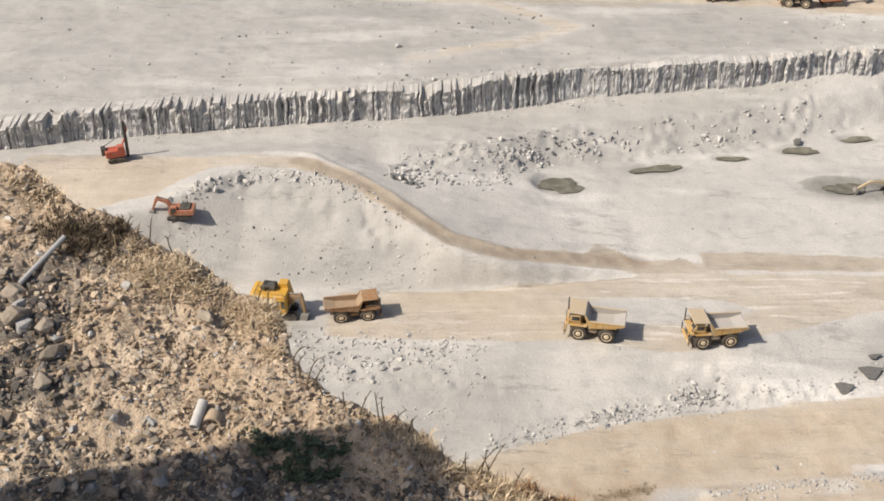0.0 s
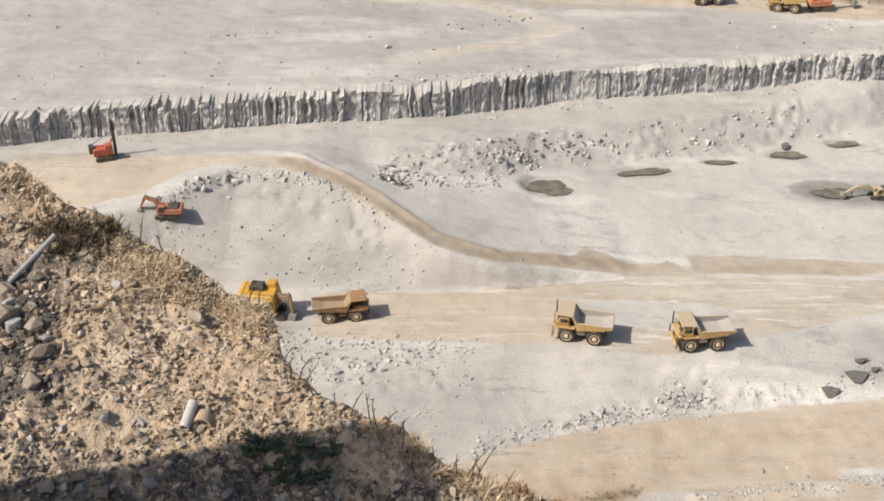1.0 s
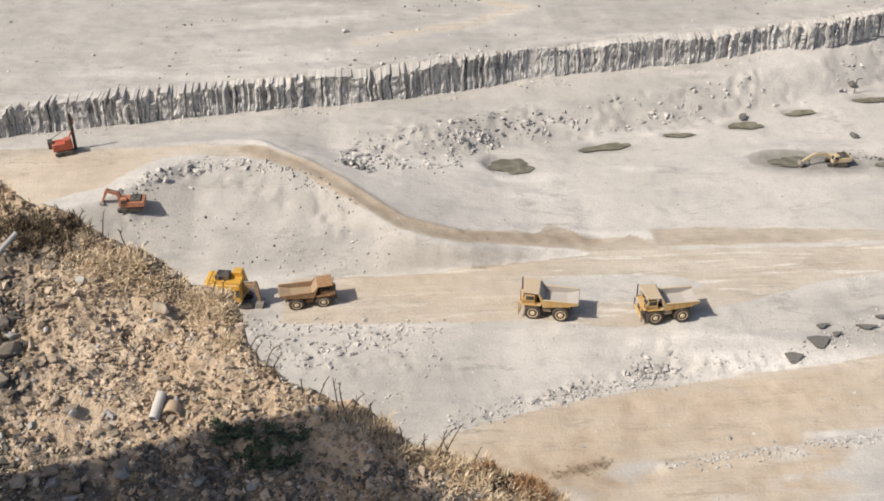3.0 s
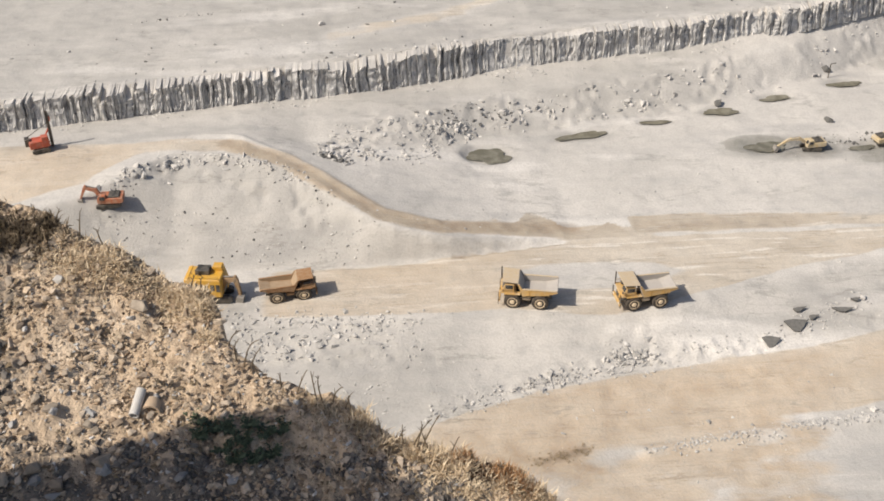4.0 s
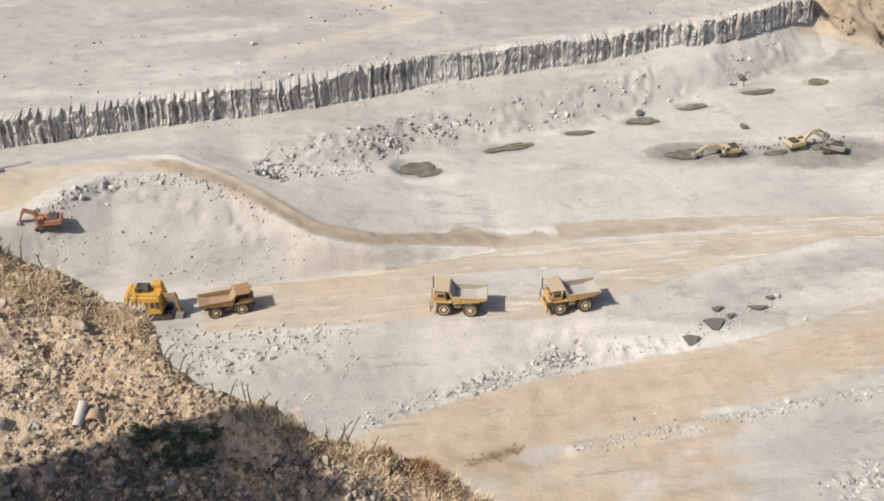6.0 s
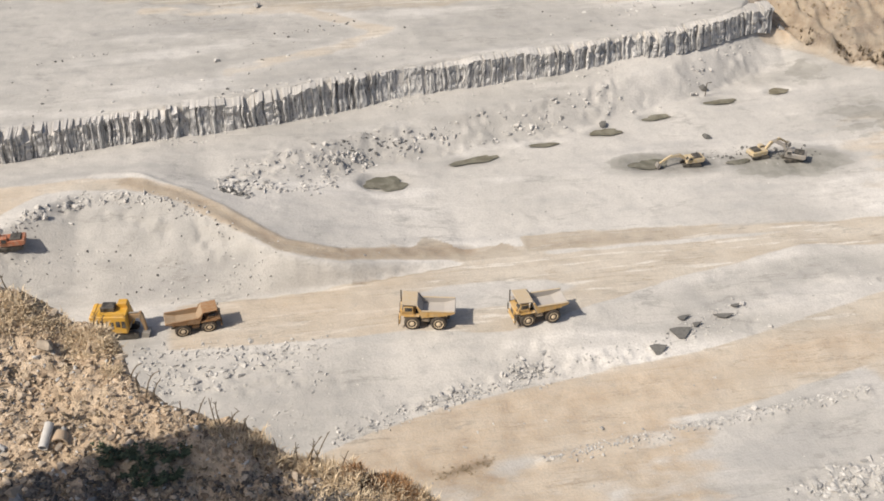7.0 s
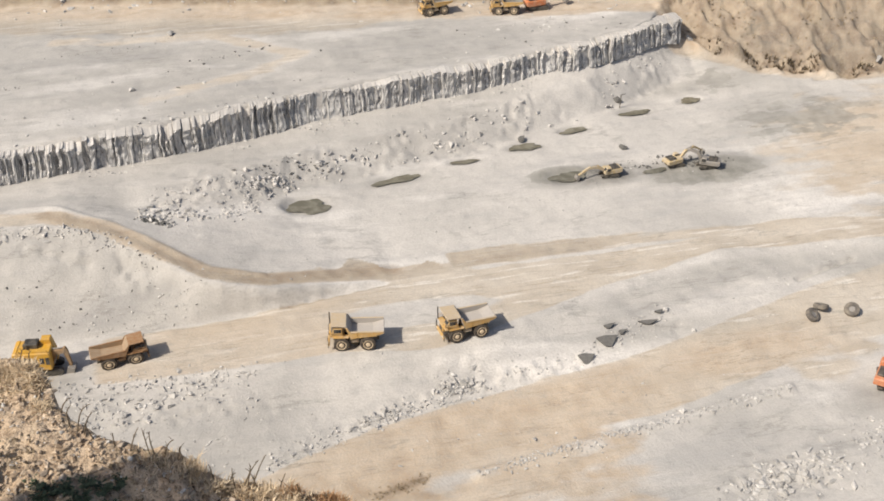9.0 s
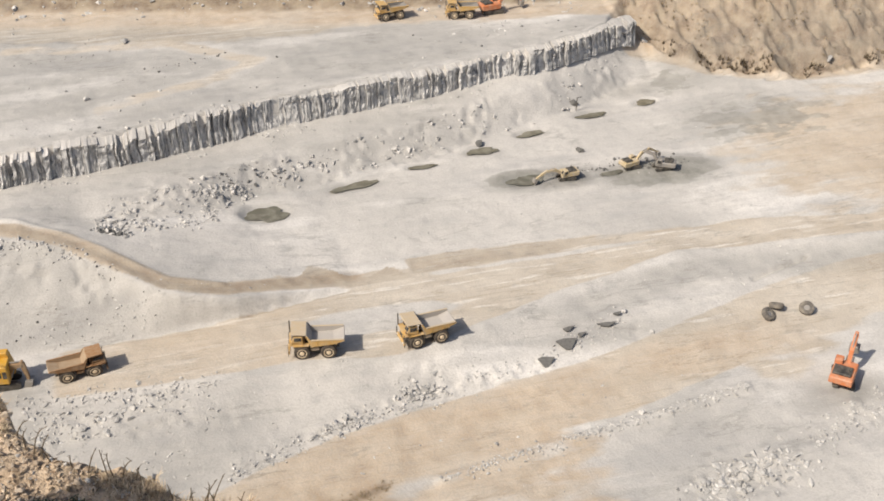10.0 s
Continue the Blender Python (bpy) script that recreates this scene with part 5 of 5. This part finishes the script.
def green_plant(x, y, seed):
    """A low leafy weed: short stems with pointed leaves."""
    r = np.random.RandomState(seed)
    t = empty("green_plant", pose(x, y, hz(x, y)))
    for k in range(14):
        a, l = r.uniform(0, 6.28), r.uniform(0.35, 0.8)
        tip = Vector((math.cos(a) * l * 0.7, math.sin(a) * l * 0.7, l * 0.8))
        stem = part("stem", rod((r.uniform(-0.15, 0.15), r.uniform(-0.15, 0.15), 0), tip, 0.014, 5, 0.5), GREEN, t)
        bm = bmesh.new()
        for j in range(9):
            c = tip * r.uniform(0.35, 1.0)
            b, s = r.uniform(0, 6.28), r.uniform(0.07, 0.14)
            d, e = Vector((math.cos(b), math.sin(b), r.uniform(-0.4, 0.4))), Vector((-math.sin(b), math.cos(b), 0))
            bm.faces.new([bm.verts.new(c + v) for v in (Vector((0, 0, 0)), d * s + e * s * 0.5, d * s * 2.2, d * s - e * s * 0.5)])
        tagged(part("leaves", bm, GREEN, stem), kind="stuff")
    return tagged(t, "low green weed growing in the shaded dry soil", "plant", "green weeds")


for k, (gx, gy) in enumerate(((-7.6, 39.5), (-6.9, 39.2), (-8.2, 38.9), (-7.2, 38.4), (-6.2, 38.7), (-8.4, 39.7), (-6.0, 39.6), (-5.3, 39.2), (-5.0, 38.4), (-5.8, 38.0), (-6.6, 37.8), (-4.6, 39.6))):
    green_plant(gx, gy, 500 + k)

GREY = "grey weathered rock lying in the tipped soil"
for k, (bx, by, sx, sy, sz) in enumerate(((-20.2, 44.4, 1.0, 0.8, 0.7), (-18.9, 44.0, 0.6, 0.5, 0.5), (-18.2, 42.8, 0.9, 0.5, 0.45), (-18.2, 41.1, 0.7, 0.5, 0.5), (-19.6, 41.6, 0.6, 0.5, 0.4), (-11.6, 45.8, 0.75, 0.4, 0.35), (-15.0, 40.1, 0.55, 0.35, 0.2),
                                      (-15.8, 40.5, 0.4, 0.3, 0.25), (-12.4, 37.6, 0.65, 0.55, 0.5), (-15.4, 37.2, 0.6, 0.4, 0.35), (-14.3, 36.6, 0.5, 0.4, 0.3), (-16.6, 36.4, 0.5, 0.4, 0.4), (-17.2, 47.6, 0.5, 0.3, 0.2), (-21.4, 42.6, 0.8, 0.6, 0.5), (-13.3, 39.2, 0.4, 0.3, 0.3), (-12.9, 39.0, 0.35, 0.25, 0.3), (-19.4, 39.4, 0.4, 0.3, 0.25), (-20.8, 45.9, 0.9, 0.7, 0.5))):
    boulder("rock", bx, by, hz(bx, by), (sx * 0.95, sy * 0.95, sz * 0.9), 600 + k, SOIL_ROCK, GREY, "rocks on the hillside")
for k, (bx, by, sx, sy, sz) in enumerate(((-19.77, 43.95, 0.95, 0.7, 0.5), (-18.21, 42.80, 0.7, 0.5, 0.4), (-18.32, 41.01, 0.6, 0.5, 0.35), (-20.43, 45.11, 0.7, 0.5, 0.4), (-18.28, 43.70, 0.55, 0.45, 0.35), (-13.37, 40.20, 0.5, 0.3, 0.16), (-14.94, 39.82, 0.45, 0.35, 0.3), (-16.56, 39.22, 0.4, 0.3, 0.2), (-15.33, 36.73, 0.65, 0.4, 0.3), (-12.34, 37.27, 0.6, 0.45, 0.4), (-14.39, 36.06, 0.55, 0.4, 0.3), (-10.39, 41.06, 0.3, 0.25, 0.2), (-13.24, 39.87, 0.5, 0.35, 0.2), (-8.94, 36.89, 0.5, 0.4, 0.3), (-6.68, 36.99, 0.4, 0.35, 0.3))):
    boulder("rock", bx, by, hz(bx, by), (sx * 0.8, sy * 0.8, sz * 0.8), 680 + k, GREY_STONE, GREY, "rocks on the hillside")
for k, (bx, by, s) in enumerate(((-10.0, 44.7, 0.2), (-5.6, 42.5, 0.14), (-4.9, 42.0, 0.13), (-12.0, 45.2, 0.2), (-15.5, 46.8, 0.25), (-17.8, 38.6, 0.18), (-6.9, 37.2, 0.12), (-16.7, 43.9, 0.15), (-20.0, 48.0, 0.18), (-21.9, 50.0, 0.25), (-3.9, 41.0, 0.16))):
    boulder("white_stone", bx, by, hz(bx, by), (s * 1.2, s, s), 640 + k, CONCRETE, "small white stone on the dry hillside", "white stones")


def tube(a, b, outer, inner, seg=18):
    a, b = Vector(a), Vector(b)
    m = Matrix.Translation(a) @ (b - a).to_track_quat("Z", "Y").to_matrix().to_4x4()
    l = (b - a).length
    bm = lathe([(outer, 0), (outer, l), (inner, l), (inner, 0.02)], m, seg)
    return bm


hx, hy = -11.3, 40.3
tagged(part("concrete_pipe", tube((hx + 0.25, hy + 0.85, hz(hx, hy + 0.85) + 0.42), (hx, hy - 0.45, hz(hx, hy - 0.45) + 0.30), 0.24, 0.18), CONCRETE), "short white concrete pipe lying open-ended in the rubble", "pipe")
hx, hy = -10.6, 40.5
bm = bmesh.new()
n = 14
rings = []
for k in range(n + 1):
    a = math.pi * k / n
    rings.append([bm.verts.new((hx + r * math.cos(a), hy + dy, hz(hx, hy) - 0.05 + r * math.sin(a))) for r, dy in ((0.45, -0.3), (0.45, 0.4), (0.36, 0.4), (0.36, -0.3))])
for p, q in zip(rings, rings[1:]):
    for k in range(4):
        bm.faces.new((p[k], p[(k + 1) % 4], q[(k + 1) % 4], q[k]))
bm.faces.new(rings[0])
bm.faces.new(rings[-1][::-1])
bmesh.ops.recalc_face_normals(bm, faces=bm.faces[:])
tagged(part("clay_pipe", bm, CLAY), "broken clay pipe half buried beside the concrete pipe", "pipe")
p0, p1 = (-20.6, 46.4), (-18.9, 48.9)
tagged(part("metal_pole", rod((*p0, hz(*p0) + 0.30), (*p1, hz(*p1) + 0.62), 0.13, 12), PIPE_GREY), "long grey metal pole lying on the dark soil", "pole")


# ---- dry scrub on the far bank ----
rng = np.random.RandomState(77)
x = rng.uniform(110, 185, 900)
y = cliff_y(x) + rng.uniform(0, 22, 900) ** 1.0
ok = rough(x, y, 6.0, 3, 99) > 0.1
x, y = x[ok], y[ok]
tagged(blades("dry_scrub", x, y, land_z(x, y), rng, 9, (0.3, 0.9), 0.09, 0.6, SCRUB, "dark dry scrub scattered over the far tan bank", "scrub"), kind="stuff")


x, y = rng.uniform(117, 166, 260), rng.uniform(-1.2, 2.0, 260)
y = cliff_y(x) + y
ok = rough(x, 0 * x, 5.0, 3, 103) > -0.15
x, y = x[ok], y[ok]
tagged(blades("foot_scrub", x, y, land_z(x, y), rng, 12, (0.5, 1.7), 0.12, 0.45, DARK_STALK, "dark dry bushes along the foot of the tan bank", "scrub"), kind="stuff")
for cx, cy, n in ((20.6, 107.6, 26), (23.6, 108.2, 40), (26.4, 109.0, 26)):
    x, y = cx + rng.normal(0, 0.9, n), cy + rng.normal(0, 0.55, n)
    tagged(blades("dry_bush", x, y, land_z(x, y), rng, 8, (0.15, 0.5), 0.05, 0.8, SCRUB, "low brown withered bush on the lower haul road", "bush"), kind="stuff")


def marker_post(x, y, h):
    z = floor_z(x, y)
    t = part("post", rod((x, y, z - 0.1), (x + 0.1, y, z + h), 0.11, 8), BLACK)
    part("arm", rod((x + 0.1, y, z + h), (x + 1.1, y, z + h + 0.1), 0.08, 6), BLACK, t)
    part("bracket", rod((x - 0.7, y, z + h * 0.45), (x + 0.1, y, z + h * 0.4), 0.08, 6), BLACK, t)
    return tagged(t, "dark metal post with a short arm beside a pond", "post")


marker_post(91.2, 201.6, 3.0)


# ---- the hillside and all that lies on it, enlarged about the first standpoint ----
grow = Matrix.Translation((0, 0, 102)) @ Matrix.Scale(1.25, 4) @ Matrix.Translation((0, 0, -102))
for ob in [o for o in scene.objects if o.parent is None and o.type in ("MESH", "EMPTY", "CURVE")]:
    low = min((ob.matrix_world @ Vector(c)).z for c in ob.bound_box) if ob.type != "EMPTY" else ob.matrix_world.translation.z
    if ob.name.startswith("hillside") or low > 40:
        ob.matrix_world = grow @ ob.matrix_world
